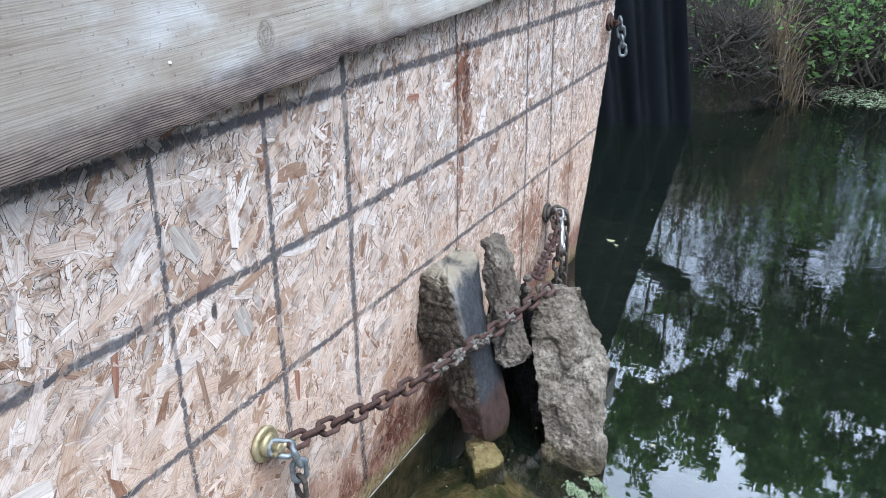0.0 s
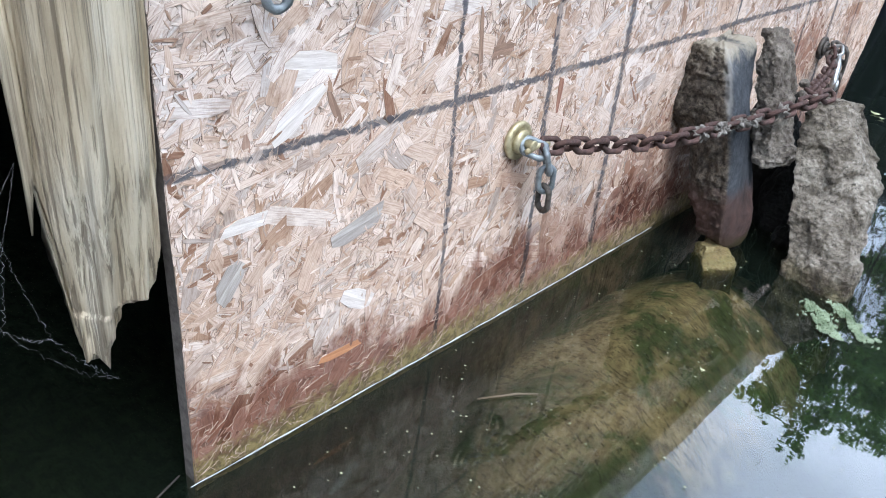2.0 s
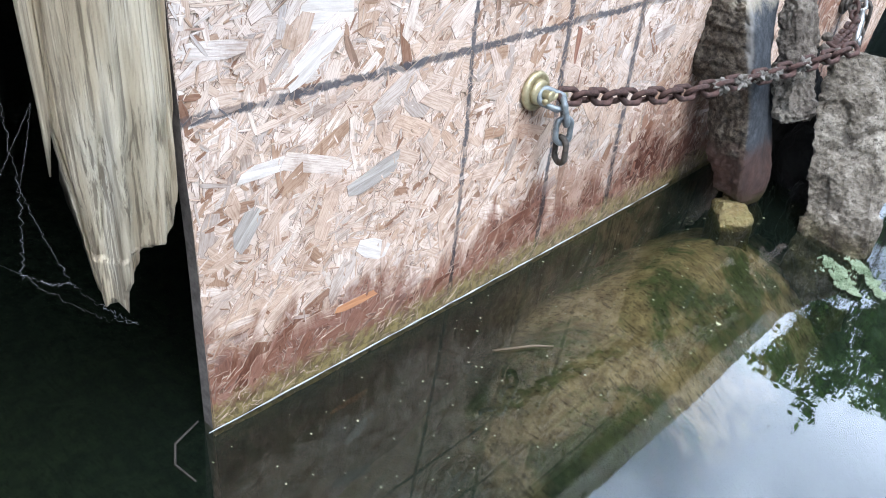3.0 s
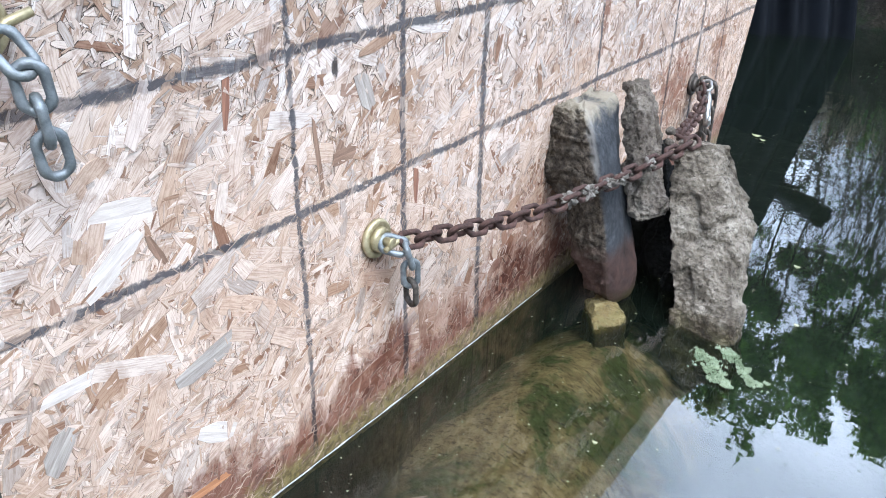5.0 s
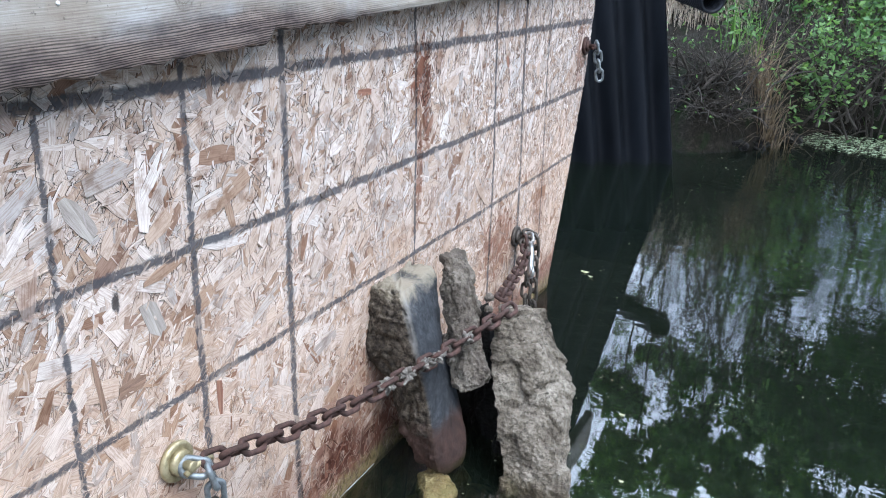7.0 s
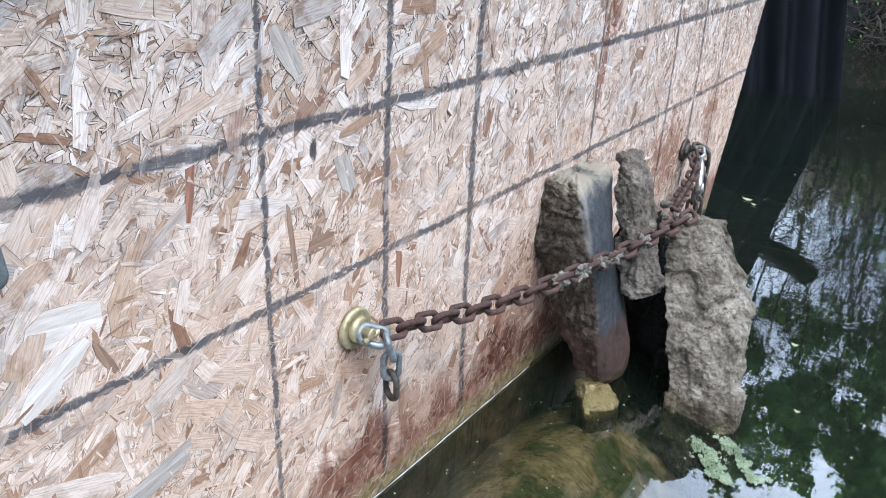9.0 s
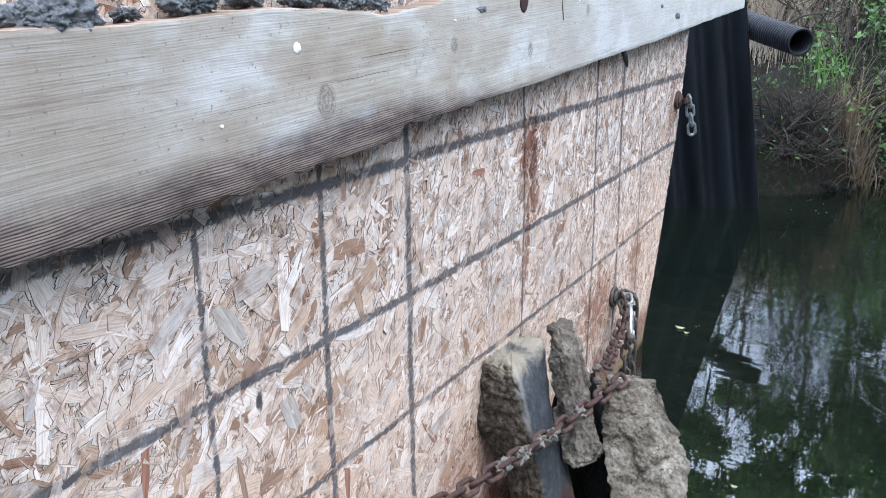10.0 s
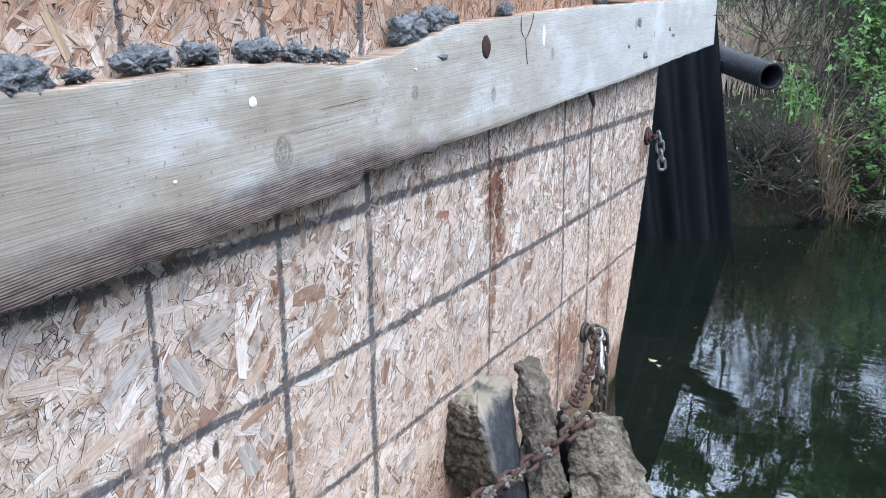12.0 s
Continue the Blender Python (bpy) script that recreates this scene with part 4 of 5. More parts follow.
for pts in ([(0.885, 1.066), (0.884, 1.045), (0.892, 1.032), (0.906, 1.024)], [(0.906, 1.024), (0.924, 1.040), (0.938, 1.058), (0.944, 1.074)], [(0.906, 1.024), (0.909, 1.005), (0.916, 0.978)]):
    q = smooth_curve([(0.0405 + bow(y, 0.95), y, z) for y, z in pts], 0.003)
    part("dry_root", join([tube_data(q, [0.0008 + 0.0006 * noise.noise(p * 90) for p in q], 6)]), BARK, rail, "thin dark dried root")
q = [(0.030, 1.318, 0.906), (0.034, 1.325, 0.892), (0.036, 1.335, 0.874), (0.035, 1.345, 0.862)]
part("sliver", join([tube_data(q, [0.005, 0.007, 0.005, 0.001], 7)]), DARKWOOD, rail, "black rotten sliver hanging from the lower edge")
bm = bmesh.new()
box(bm, (0.004, 1.40, 1.107), (0.034, 1.66, 1.130))
bmesh.ops.bevel(bm, geom=bm.edges[:], offset=0.003, segments=2, affect="EDGES")
single("wood_offcut", bm, TONES["B"], "small brown wood offcut lying on the plank's ledge", "wood", WALL, smooth=False)

# mud clods along the ledge
for k, (y, w, h, z) in enumerate(((-0.130, 0.052, 0.026, 1.000), (0.018, 0.036, 0.018, 1.012), (0.092, 0.028, 0.013, 1.016), (0.184, 0.036, 0.019, 1.018), (0.243, 0.022, 0.014, 1.015), (0.286, 0.013, 0.014, 1.010), (0.336, 0.010, 0.010, 1.008),
                                  (-0.058, 0.011, 0.007, 1.001), (0.515, 0.056, 0.040, 1.036), (0.592, 0.046, 0.030, 1.054), (0.645, 0.025, 0.016, 1.056), (0.86, 0.016, 0.016, 1.076), (1.42, 0.03, 0.018, 1.108))):
    bm = bmesh.new()
    bmesh.ops.create_icosphere(bm, subdivisions=5, radius=1.0)
    off = Vector((k * 3.7, k * 1.3, 0))
    for v in bm.verts:
        p = Vector((v.co.x * 0.015, v.co.y * w * 0.85, v.co.z * h * 0.75))
        p *= 1 + 0.4 * noise.noise(p * 50 + off)
        out = v.co.normalized()
        cells = noise.voronoi(p * 290 + off)[0][0]
        v.co = Vector((0.021, y, z)) + p + out * (0.0075 * (0.45 - cells) + 0.005 * noise.fractal(p * 120 + off, 0.7, 2.1, 3))
    single("mud_clod", bm, MUD, "crumbly dried grey mud clod on the plank's ledge", "mud", WALL, "mud clods on the ledge")

# ---- split post beside the board and the dark space behind ----
post = thing("timber_post", "split weathered grey timber post with a broken pointed lower end", "post", WALL)
vs, fs = [], []
zs = np.concatenate([np.linspace(0.220, 0.30, 60), np.linspace(0.305, 1.10, 70)])
sides = 110
for z in zs:
    t = max(0.0, min(1.0, (z - 0.22) / 0.2))
    left = float(np.interp(z, [0.22, 0.235, 0.26, 0.32, 0.40, 0.51, 0.70, 1.1], [-0.479, -0.481, -0.483, -0.487, -0.496, -0.502, -0.505, -0.509]))
    right = float(np.interp(z, [0.22, 0.24, 0.260, 0.265, 0.271, 0.32, 0.435, 1.1], [-0.464, -0.446, -0.441, -0.438, -0.412, -0.405, -0.400, -0.394]))
    deep = 0.013 + 0.022 * t
    for s in range(sides):
        a = 2 * math.pi * s / sides
        cy, cx = math.copysign(abs(math.cos(a)) ** 0.55, math.cos(a)), math.copysign(abs(math.sin(a)) ** 0.6, math.sin(a))
        y = (left + right) / 2 + cy * (right - left) / 2
        x = -0.028 + cx * deep
        flute = abs(noise.noise(Vector((x * 30, y * 85, z * 0.9)))) + 0.5 * abs(noise.noise(Vector((x * 60, y * 230, z * 1.4))))
        x += (0.020 * flute + 0.012 * noise.noise(Vector((y * 42, z * 0.8, 9))) - 0.006) * (1 if cx > 0 else 0.4)
        x -= 0.55 * max(0.0, left + 0.34 * (right - left) - y) if cx > 0 else 0.0
        y += 0.003 * noise.fractal(Vector((x * 60, 5, z * 6)), 0.6, 2.1, 3)
        vs.append((x, y, z + (0.022 * noise.noise(Vector((y * 110, x * 60, 2))) if z < 0.2215 else 0)))
for i in range(len(zs) - 1):
    fs += [(i * sides + s, i * sides + (s + 1) % sides, (i + 1) * sides + (s + 1) % sides, (i + 1) * sides + s) for s in range(sides)]
fs += [tuple(range(sides))[::-1], tuple(range(len(vs) - sides, len(vs)))]
part("shaft", (vs, [], fs), POST, post, smooth=True)
sl = [(-0.03, -0.508, 0.36), (-0.03, -0.503, 0.42), (-0.032, -0.503, 0.52), (-0.035, -0.506, 0.62)]
part("splinter", join([tube_data(sl, [0.0008, 0.005, 0.007, 0.006], 7)]), POST, post, "loose splinter")

# deck and near-black walls added to keep the space behind the board dark
deck = thing("dock_deck", "added dark plank deck shading the space behind the board", "deck", kind="structure")
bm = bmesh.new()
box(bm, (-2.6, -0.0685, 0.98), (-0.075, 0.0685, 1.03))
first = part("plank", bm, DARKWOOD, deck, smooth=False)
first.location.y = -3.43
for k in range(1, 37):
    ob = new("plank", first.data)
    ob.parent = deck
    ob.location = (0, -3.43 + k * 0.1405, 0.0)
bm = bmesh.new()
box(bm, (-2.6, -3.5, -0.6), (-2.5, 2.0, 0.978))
single("wall_back", bm, DARKWOOD, "added dark wall closing the space behind the board", "wall", kind="structure", smooth=False)
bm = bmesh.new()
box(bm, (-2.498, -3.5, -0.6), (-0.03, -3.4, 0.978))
single("wall_side", bm, DARKWOOD, "added dark side wall under the deck", "wall", kind="structure", smooth=False)
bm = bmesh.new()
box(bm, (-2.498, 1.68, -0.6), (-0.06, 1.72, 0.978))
single("wall_end", bm, DARKWOOD, "added dark end wall under the deck", "wall", kind="structure", smooth=False)

# cobwebs across the gap
web = thing("cobweb", "dusty torn cobweb strands hanging beside the post", "cobweb", WALL)
wr = np.random.default_rng(5)
KNOTS = [(-0.05, -0.505, 0.42), (-0.05, -0.545, 0.60), (-0.07, -0.60, 0.10), (-0.07, -0.535, 0.25), (-0.05, -0.50, 0.235), (-0.04, -0.445, 0.165), (-0.06, -0.525, 0.34), (-0.06, -0.575, 0.30), (-0.05, -0.53, 0.50)]
for i, j, sag, dust in ((0, 7, 0.0, 0.2), (7, 2, 0.004, 0.5), (6, 3, 0.01, 1.0), (3, 4, 0.006, 1.6), (4, 5, 0.005, 2.0), (8, 6, 0.0, 0.8), (1, 8, 0.006, 1.2), (3, 5, 0.012, 1.4), (0, 6, 0.003, 0.3), (7, 3, 0.002, 0.2), (6, 4, 0.004, 0.8), (1, 7, 0.0, 0.1)):
    pts, rad = [], []
    for t in np.linspace(0, 1, 40):
        p = Vector(KNOTS[i]).lerp(Vector(KNOTS[j]), t)
        p += Vector(wr.normal(0, 0.0012 * min(1, dust), 3)) + Vector((0, 0, -sag * 4 * t * (1 - t)))
        pts.append(p)
        rad.append(0.00005 + dust * 0.00021 * max(0, noise.noise(Vector((t * 26, i * 7.3, j * 3.1)))))
    part("web_strand", join([tube_data(pts, rad, 5)]), WEB, web)

# ---- anchors, chains ----


def anchor(y, z, name, label, angle=0.0, BRASS=BRASS):
    """Round flange nut with a raised collar and a bolt."""
    a = thing(name, label, "anchor", WALL @ pose(bow(y, z) + 0.0006, y, z, angle, 0, 0), "wall anchors")

    def lathe(profile, sides=32):
        vs, fs = [], []
        for x, r in profile:
            vs += [(x, r * math.cos(2 * math.pi * s / sides), r * math.sin(2 * math.pi * s / sides)) for s in range(sides)]
        for i in range(len(profile) - 1):
            fs += [(i * sides + s, i * sides + (s + 1) % sides, (i + 1) * sides + (s + 1) % sides, (i + 1) * sides + s) for s in range(sides)]
        fs += [tuple(range(sides))[::-1], tuple(range(len(vs) - sides, len(vs)))]
        return vs, [], fs

    part("flange", lathe([(0, 0.0275), (0.004, 0.029), (0.0075, 0.028), (0.009, 0.0255), (0.0085, 0.022), (0.008, 0.021)]), BRASS, a)
    part("collar", lathe([(0.0075, 0.0185), (0.013, 0.018), (0.016, 0.0155), (0.0165, 0.011)]), BRASS, a)
    part("bolt", lathe([(0.015, 0.0068), (0.030, 0.0068), (0.0305, 0.0078), (0.033, 0.0078), (0.0335, 0.0062)]), BRASS, a)
    part("pin", join([tube_data([(0.028, -0.012, -0.006), (0.031, 0.014, -0.004), (0.034, 0.033, -0.010)], [0.0042, 0.0046, 0.004], 10)]), BRASS, a)
    return a


anchor(0.150, 0.306, "anchor_nut", "yellow zinc flange nut bolted through the board with chain", 10)
anchor(-0.318, 0.664, "anchor_nut", "yellow zinc flange nut bolted through the board with chain", 35)
anchor(1.995, 0.72, "anchor_nut", "rusted flange nut at the board's far edge", 0, RUST)
anchor(1.425, 0.258, "anchor_nut", "rust-streaked flange nut low on the board", 0, DARK_STEEL)

tails = "chain tails on the anchors"
t1 = thing("chain_tail", "short grey steel chain tail hanging from the anchor nut", "chain", WALL, tails)
add_link(t1, GALV, (0.030, 0.157, 0.300), (0.75, 0.75, -0.35), 60)
add_link(t1, GALV, (0.044, 0.172, 0.282), (0.15, 0.25, -1.0), 10)
add_link(t1, GALV, (0.046, 0.174, 0.254), (0.02, 0.03, -1), 85)
add_link(t1, DARK_STEEL, (0.046, 0.175, 0.223), (0.0, 0.03, -1), 15)
t2 = thing("chain_tail", "three grey steel links hanging from the upper anchor nut", "chain", WALL, tails)
add_link(t2, GALV, (0.034, -0.311, 0.648), (0.45, 0.3, -0.8), 40)
add_link(t2, GALV, (0.043, -0.305, 0.621), (0.02, 0.10, -1), 110)
add_link(t2, GALV, (0.042, -0.302, 0.593), (0, 0.10, -1), 20)
add_link(t2, GALV, (0.040, -0.298, 0.564), (0, 0.12, -1), 100)
t3 = thing("chain_tail", "grey steel chain tail hanging from the far anchor nut", "chain", WALL, tails)
for k in range(4):
    add_link(t3, GALV, (0.028 + 0.003 * k, 2.02 + 0.006 * k, 0.715 - 0.029 * k), (0.1, 0.2, -1), 30 + 90 * (k % 2))

long_chain = thing("rusty_chain", "rusty brown steel chain stretched from the wall anchor to the stones", "chain", WALL)
RUN = [(0.036, 0.170, 0.303), (0.075, 0.34, 0.278), (0.105, 0.478, 0.268), (0.150, 0.66, 0.274), (0.182, 0.80, 0.284), (0.205, 0.905, 0.293)]
chain(RUN, RUST, long_chain, 40)
far_chain = thing("dark_chain", "dark steel chain looped down from the far anchor onto the stones", "chain", WALL)
chain([(0.030, 1.432, 0.272), (0.055, 1.436, 0.262), (0.060, 1.436, 0.17), (0.060, 1.436, 0.03)], DARK_STEEL, far_chain, 25)
chain([(0.032, 1.415, 0.262), (0.055, 1.37, 0.238), (0.078, 1.25, 0.226), (0.108, 1.10, 0.240), (0.138, 0.97, 0.262)], RUST, far_chain, 70)
chain([(0.034, 1.408, 0.255), (0.060, 1.38, 0.225), (0.070, 1.345, 0.14), (0.074, 1.335, 0.04)], DARK_STEEL, far_chain, 10)
hook = [(0.058, 1.400, 0.255), (0.066, 1.385, 0.235), (0.074, 1.36, 0.205), (0.082, 1.34, 0.185), (0.090, 1.33, 0.195), (0.090, 1.335, 0.212)]
part("hook", join([tube_data(hook, [0.005, 0.008, 0.009, 0.008, 0.007, 0.002], 10)]), BRIGHT, far_chain, "bright zinc grab hook")
add_link(far_chain, BRIGHT, (0.046, 1.415, 0.262), (0.3, -0.6, -0.3), 20)

for k, t in enumerate((0.45, 0.50, 0.55, 0.585, 0.69)):
    c = smooth_curve(RUN, 0.005)
    p = c[int(t * (len(c) - 1))]
    bm = bmesh.new()
    bmesh.ops.create_icosphere(bm, subdivisions=4, radius=1.0)
    for v in bm.verts:
        q = Vector((v.co.x * 0.010, v.co.y * 0.017, v.co.z * 0.010))
        v.co = p + Vector((0.004, 0, 0.002)) + q * max(0.2, 0.8 + 1.0 * noise.fractal(q * 130 + Vector((k * 5, 0, 0)), 0.7, 2.1, 3))
    single("dried_weed_clump", bm, DRIED, "dried grey weed clump caught on the chain", "weed", WALL, "weed on the chain")

# ---- the stones ----
# each ring: left corner, front ridge, right corner, back
bm = ring_rock([[(-0.010, 0.676, 0.378), (0.052, 0.664, 0.380), (0.036, 0.815, 0.376), (-0.030, 0.80, 0.376)],
                [(-0.020, 0.664, 0.362), (0.066, 0.652, 0.366), (0.050, 0.812, 0.358), (-0.034, 0.81, 0.352)],
                [(-0.022, 0.655, 0.320), (0.086, 0.645, 0.340), (0.064, 0.805, 0.31), (-0.03, 0.81, 0.31)],
                [(-0.012, 0.655, 0.250), (0.106, 0.640, 0.285), (0.088, 0.790, 0.24), (0.0, 0.80, 0.24)],
                [(0.030, 0.658, 0.195), (0.121, 0.637, 0.220), (0.120, 0.772, 0.172), (0.06, 0.79, 0.17)],
                [(0.064, 0.660, 0.105), (0.136, 0.637, 0.145), (0.156, 0.752, 0.085), (0.10, 0.77, 0.08)],
                [(0.082, 0.668, 0.062), (0.146, 0.642, 0.078), (0.169, 0.742, 0.050), (0.12, 0.76, 0.04)],
                [(0.098, 0.684, 0.026), (0.148, 0.660, 0.030), (0.165, 0.738, 0.016), (0.13, 0.75, 0.0)],
                [(0.120, 0.705, 0.006), (0.146, 0.690, 0.008), (0.155, 0.730, 0.0), (0.14, 0.74, -0.02)]],
               128, 140, 0.62, 0.007, 9.0, 0.006, 0.40, 30.0, 1.0, lambda u: 1.0 if u < 0.22 or u > 0.55 else 0.10)
single("rounded_stone", bm, STUMP, "rounded dark stone with a pale broken top leaning on the board", "stone", None, "stones by the board")
bm = ring_rock([[(0.036, 0.855, 0.388), (0.066, 0.845, 0.396), (0.086, 0.875, 0.388), (0.040, 0.93, 0.380)],
                [(0.046, 0.835, 0.362), (0.080, 0.825, 0.372), (0.112, 0.850, 0.362), (0.055, 0.925, 0.36)],
                [(0.056, 0.820, 0.336), (0.098, 0.806, 0.340), (0.134, 0.830, 0.332), (0.075, 0.915, 0.33)],
                [(0.090, 0.782, 0.268), (0.130, 0.762, 0.272), (0.166, 0.790, 0.278), (0.110, 0.88, 0.26)],
                [(0.122, 0.748, 0.215), (0.158, 0.732, 0.215), (0.190, 0.755, 0.224), (0.140, 0.84, 0.21)],
                [(0.136, 0.736, 0.182), (0.166, 0.722, 0.178), (0.196, 0.740, 0.192), (0.155, 0.83, 0.17)]],
               96, 100, 0.25, 0.009, 16.0, 0.005, 0.36, 14.0, 2.0)
single("wedge_stone", bm, STONE_B, "thin rough brown stone wedged between two larger stones", "stone", None, "stones by the board")
bm = ring_rock([[(0.176, 0.850, 0.284), (0.222, 0.885, 0.296), (0.234, 0.965, 0.270), (0.17, 0.95, 0.270)],
                [(0.178, 0.828, 0.250), (0.258, 0.850, 0.262), (0.268, 0.942, 0.246), (0.18, 0.95, 0.22)],
                [(0.190, 0.798, 0.212), (0.284, 0.820, 0.215), (0.290, 0.910, 0.217), (0.20, 0.93, 0.20)],
                [(0.212, 0.762, 0.148), (0.322, 0.780, 0.155), (0.334, 0.862, 0.172), (0.22, 0.90, 0.15)],
                [(0.234, 0.737, 0.090), (0.350, 0.737, 0.100), (0.353, 0.800, 0.112), (0.24, 0.87, 0.09)],
                [(0.256, 0.712, 0.035), (0.374, 0.703, 0.045), (0.382, 0.730, 0.040), (0.27, 0.85, 0.03)],
                [(0.266, 0.694, -0.050), (0.376, 0.688, -0.050), (0.390, 0.75, -0.05), (0.28, 0.85, -0.05)],
                [(0.28, 0.66, -0.32), (0.38, 0.65, -0.32), (0.39, 0.75, -0.32), (0.28, 0.80, -0.32)]],
               150, 160, 0.22, 0.010, 9.0, 0.0045, 0.30, 11.0, 3.0)
single("slab_stone", bm, STONE, "large rough grey-brown slab standing upright in the water", "stone", None, "stones by the board")
# filler stones, added to stand in for deep shade between the standing stones
for k, (cx, cy, cz, sx, sy, sz) in enumerate(((0.175, 0.93, 0.00, 0.07, 0.07, 0.16), (0.08, 0.95, 0.03, 0.07, 0.06, 0.22), (0.225, 0.86, -0.04, 0.04, 0.05, 0.09), (0.135, 0.735, -0.06, 0.04, 0.05, 0.075))):
    bm = bmesh.new()
    lump(bm, (cx, cy, cz), (sx, sy, sz), 0.25, 1.8, 4, k + 40)
    single("gap_filler_stone", bm, SHADE_STONE, "added black stone filling the shaded gap behind the standing stones", "stone", None, "stones by the board")
bm = ring_rock([[(0.108, 0.668, 0.014), (0.132, 0.640, 0.022), (0.160, 0.668, 0.026), (0.128, 0.690, 0.022)],
                [(0.100, 0.664, 0.004), (0.146, 0.612, 0.008), (0.184, 0.660, 0.012), (0.132, 0.698, 0.008)],
                [(0.104, 0.656, -0.014), (0.164, 0.585, -0.012), (0.196, 0.650, -0.008), (0.136, 0.70, -0.01)],
                [(0.10, 0.66, -0.09), (0.17, 0.58, -0.09), (0.20, 0.66, -0.09), (0.13, 0.71, -0.09)]],
               48, 30, 0.3, 0.006, 22.0, 0.003, 0.4, 30.0, 4.0)
single("small_stone", bm, STONE_C, "small yellow-brown stone breaking the water surface", "stone", None, "stones by the board")
for k, (x, y, z, s) in enumerate(((0.200, 0.945, 0.272, 0.013), (0.160, 0.965, 0.262, 0.010), (0.150, 0.935, 0.27, 0.009), (0.165, 0.905, 0.28, 0.011), (0.14, 0.88, 0.285, 0.009), (0.13, 0.905, 0.30, 0.010), (0.155, 0.86, 0.268, 0.009), (0.12, 0.86, 0.300, 0.010))):
    bm = bmesh.new()
    lump(bm, (x, y, z), (s, s * 1.2, s * 0.8), 0.35, 1.5, 3, k)
    single("pebble", bm, STONE_B, "small loose pebble lodged on the stones", "pebble", None, "pebbles on the stones")

# ---- things on the water ----
pts = [(bow(y, 0) + 0.0022, y, 0.0005 + 0.0012 * noise.noise(Vector((y * 30, 0, 0)))) for y in np.linspace(-0.395, 0.66, 120)]
single("foam_line", join([tube_data(pts, [max(0.0003, 0.0010 + 0.0014 * noise.noise(Vector((p[1] * 25, 2, 0)))) for p in pts], 6)]), FOAM, "thin pale scum line where the board meets water", "scum")


def raft(name, cx, cy, rx, ry, count, size, material, label, category, seed):
    """A broken floating mat of small flat lumps."""
    rng = np.random.default_rng(seed)
    vs, fs = [], []
    for _ in range(count):
        a, r = rng.uniform(0, 6.283), math.sqrt(rng.random())
        x, y = cx + rx * r * math.cos(a), cy + ry * r * math.sin(a)
        if noise.fractal(Vector((x * 26, y * 26, seed)), 0.7, 2.2, 4) + 0.17 - 0.6 * r * r < 0:
            continue
        s, b, k = size * math.exp(rng.normal(0, 0.45)), len(vs), 7
        tx, ty = rng.normal(0, 0.10, 2)
        for j in range(k):
            q = 2 * math.pi * j / k
            rr = s * rng.uniform(0.6, 1.2)
            ux, uy = rr * math.cos(q), rr * math.sin(q)
            vs.append((x + ux, y + uy, 0.0026 + abs(tx * ux + ty * uy) + rng.uniform(0, 0.003)))
        vs.append((x, y, 0.005 + rng.uniform(0, 0.004)))
        fs += [(b + j, b + (j + 1) % k, b + k) for j in range(k)]
    return single(name, (vs, [], fs), material, label, category, kind="stuff")


raft("algae_mat", 0.392, 0.612, 0.085, 0.078, 6500, 0.0014, ALGAE, "pale green broken algae mat floating by the slab stone", "algae", 3)
raft("far_scum", 0.95, 5.05, 0.55, 0.36, 5200, 0.0042, ALGAE, "pale scum drifting along the far bank", "scum", 5)
vs, fs = [], []
rng = np.random.default_rng(12)
for k in range(620):
    if k < 380:
        x, y = 0.02 + abs(rng.normal(0, 0.28)), rng.uniform(-0.5, 1.3)
    else:
        x, y = rng.uniform(0.1, 1.6), rng.uniform(0.6, 4.3)
    s = rng.uniform(0.0007, 0.0021) * (1 + 0.35 * max(0, y))
    b = len(vs)
    for j in range(5):
        q = 2 * math.pi * j / 5 + rng.random()
        vs.append((x + s * math.cos(q), y + s * math.sin(q) * rng.uniform(0.6, 1), 0.0022))
    fs.append(tuple(range(b, b + 5)))
single("duckweed", (vs, [], fs), SPECK, "scattered tiny pale duckweed and seed specks on the water", "duckweed", kind="stuff")


def twig(points, radii, name, label, material=STRAW):
    return single(name, join([tube_data(points, radii, 7)]), material, label, "twig")


twig([(0.115, -0.02, 0.003), (0.145, 0.03, 0.004), (0.165, 0.055, 0.003)], [0.0012, 0.0017, 0.0009], "straw", "pale straw floating beside the board")
twig([(-0.02, -0.40, 0.012), (-0.012, -0.435, 0.006), (0.012, -0.45, 0.003), (0.045, -0.445, 0.001)], [0.0012, 0.0016, 0.0016, 0.001], "curved_twig", "curved thin twig at the board's corner", BARK)
for x, y, s in ((0.072, 1.931, 0.016), (0.10, 1.90, 0.009), (0.40, 1.1, 0.008), (0.30, 0.30, 0.005), (0.46, 0.85, 0.006)):
    bm = bmesh.new()
    for k in range(8):
        a = k * math.pi / 4
        bm.verts.new((x + s * math.cos(a), y + 0.55 * s * math.sin(a), 0.0045 + 0.003 * math.cos(2 * a)))
    bm.faces.new(bm.verts)
    single("floating_leaf", bm, SPECK, "small faded leaf floating on the water", "leaf", None, "floating leaves", smooth=False)

# ---- culvert and drain pipe ----
AX, NR, BACK = Vector((0.80, 0.60, 0)), Vector((-0.60, 0.80, 0)), Vector((-0.99, 0.14, 0))
END = Vector((0.008, 3.74, 0))
culvert = thing("culvert", "big dark corrugated steel culvert standing in the water, shade in its colour", "culvert")
vs, fs = [], []
ss, th = np.arange(-1.9, 0.0001, 0.0085), np.linspace(-0.35, 1.9, 60)


def lean_back(z):
    """The pipe's flank curves away as it rises."""
    return 0.20 * z


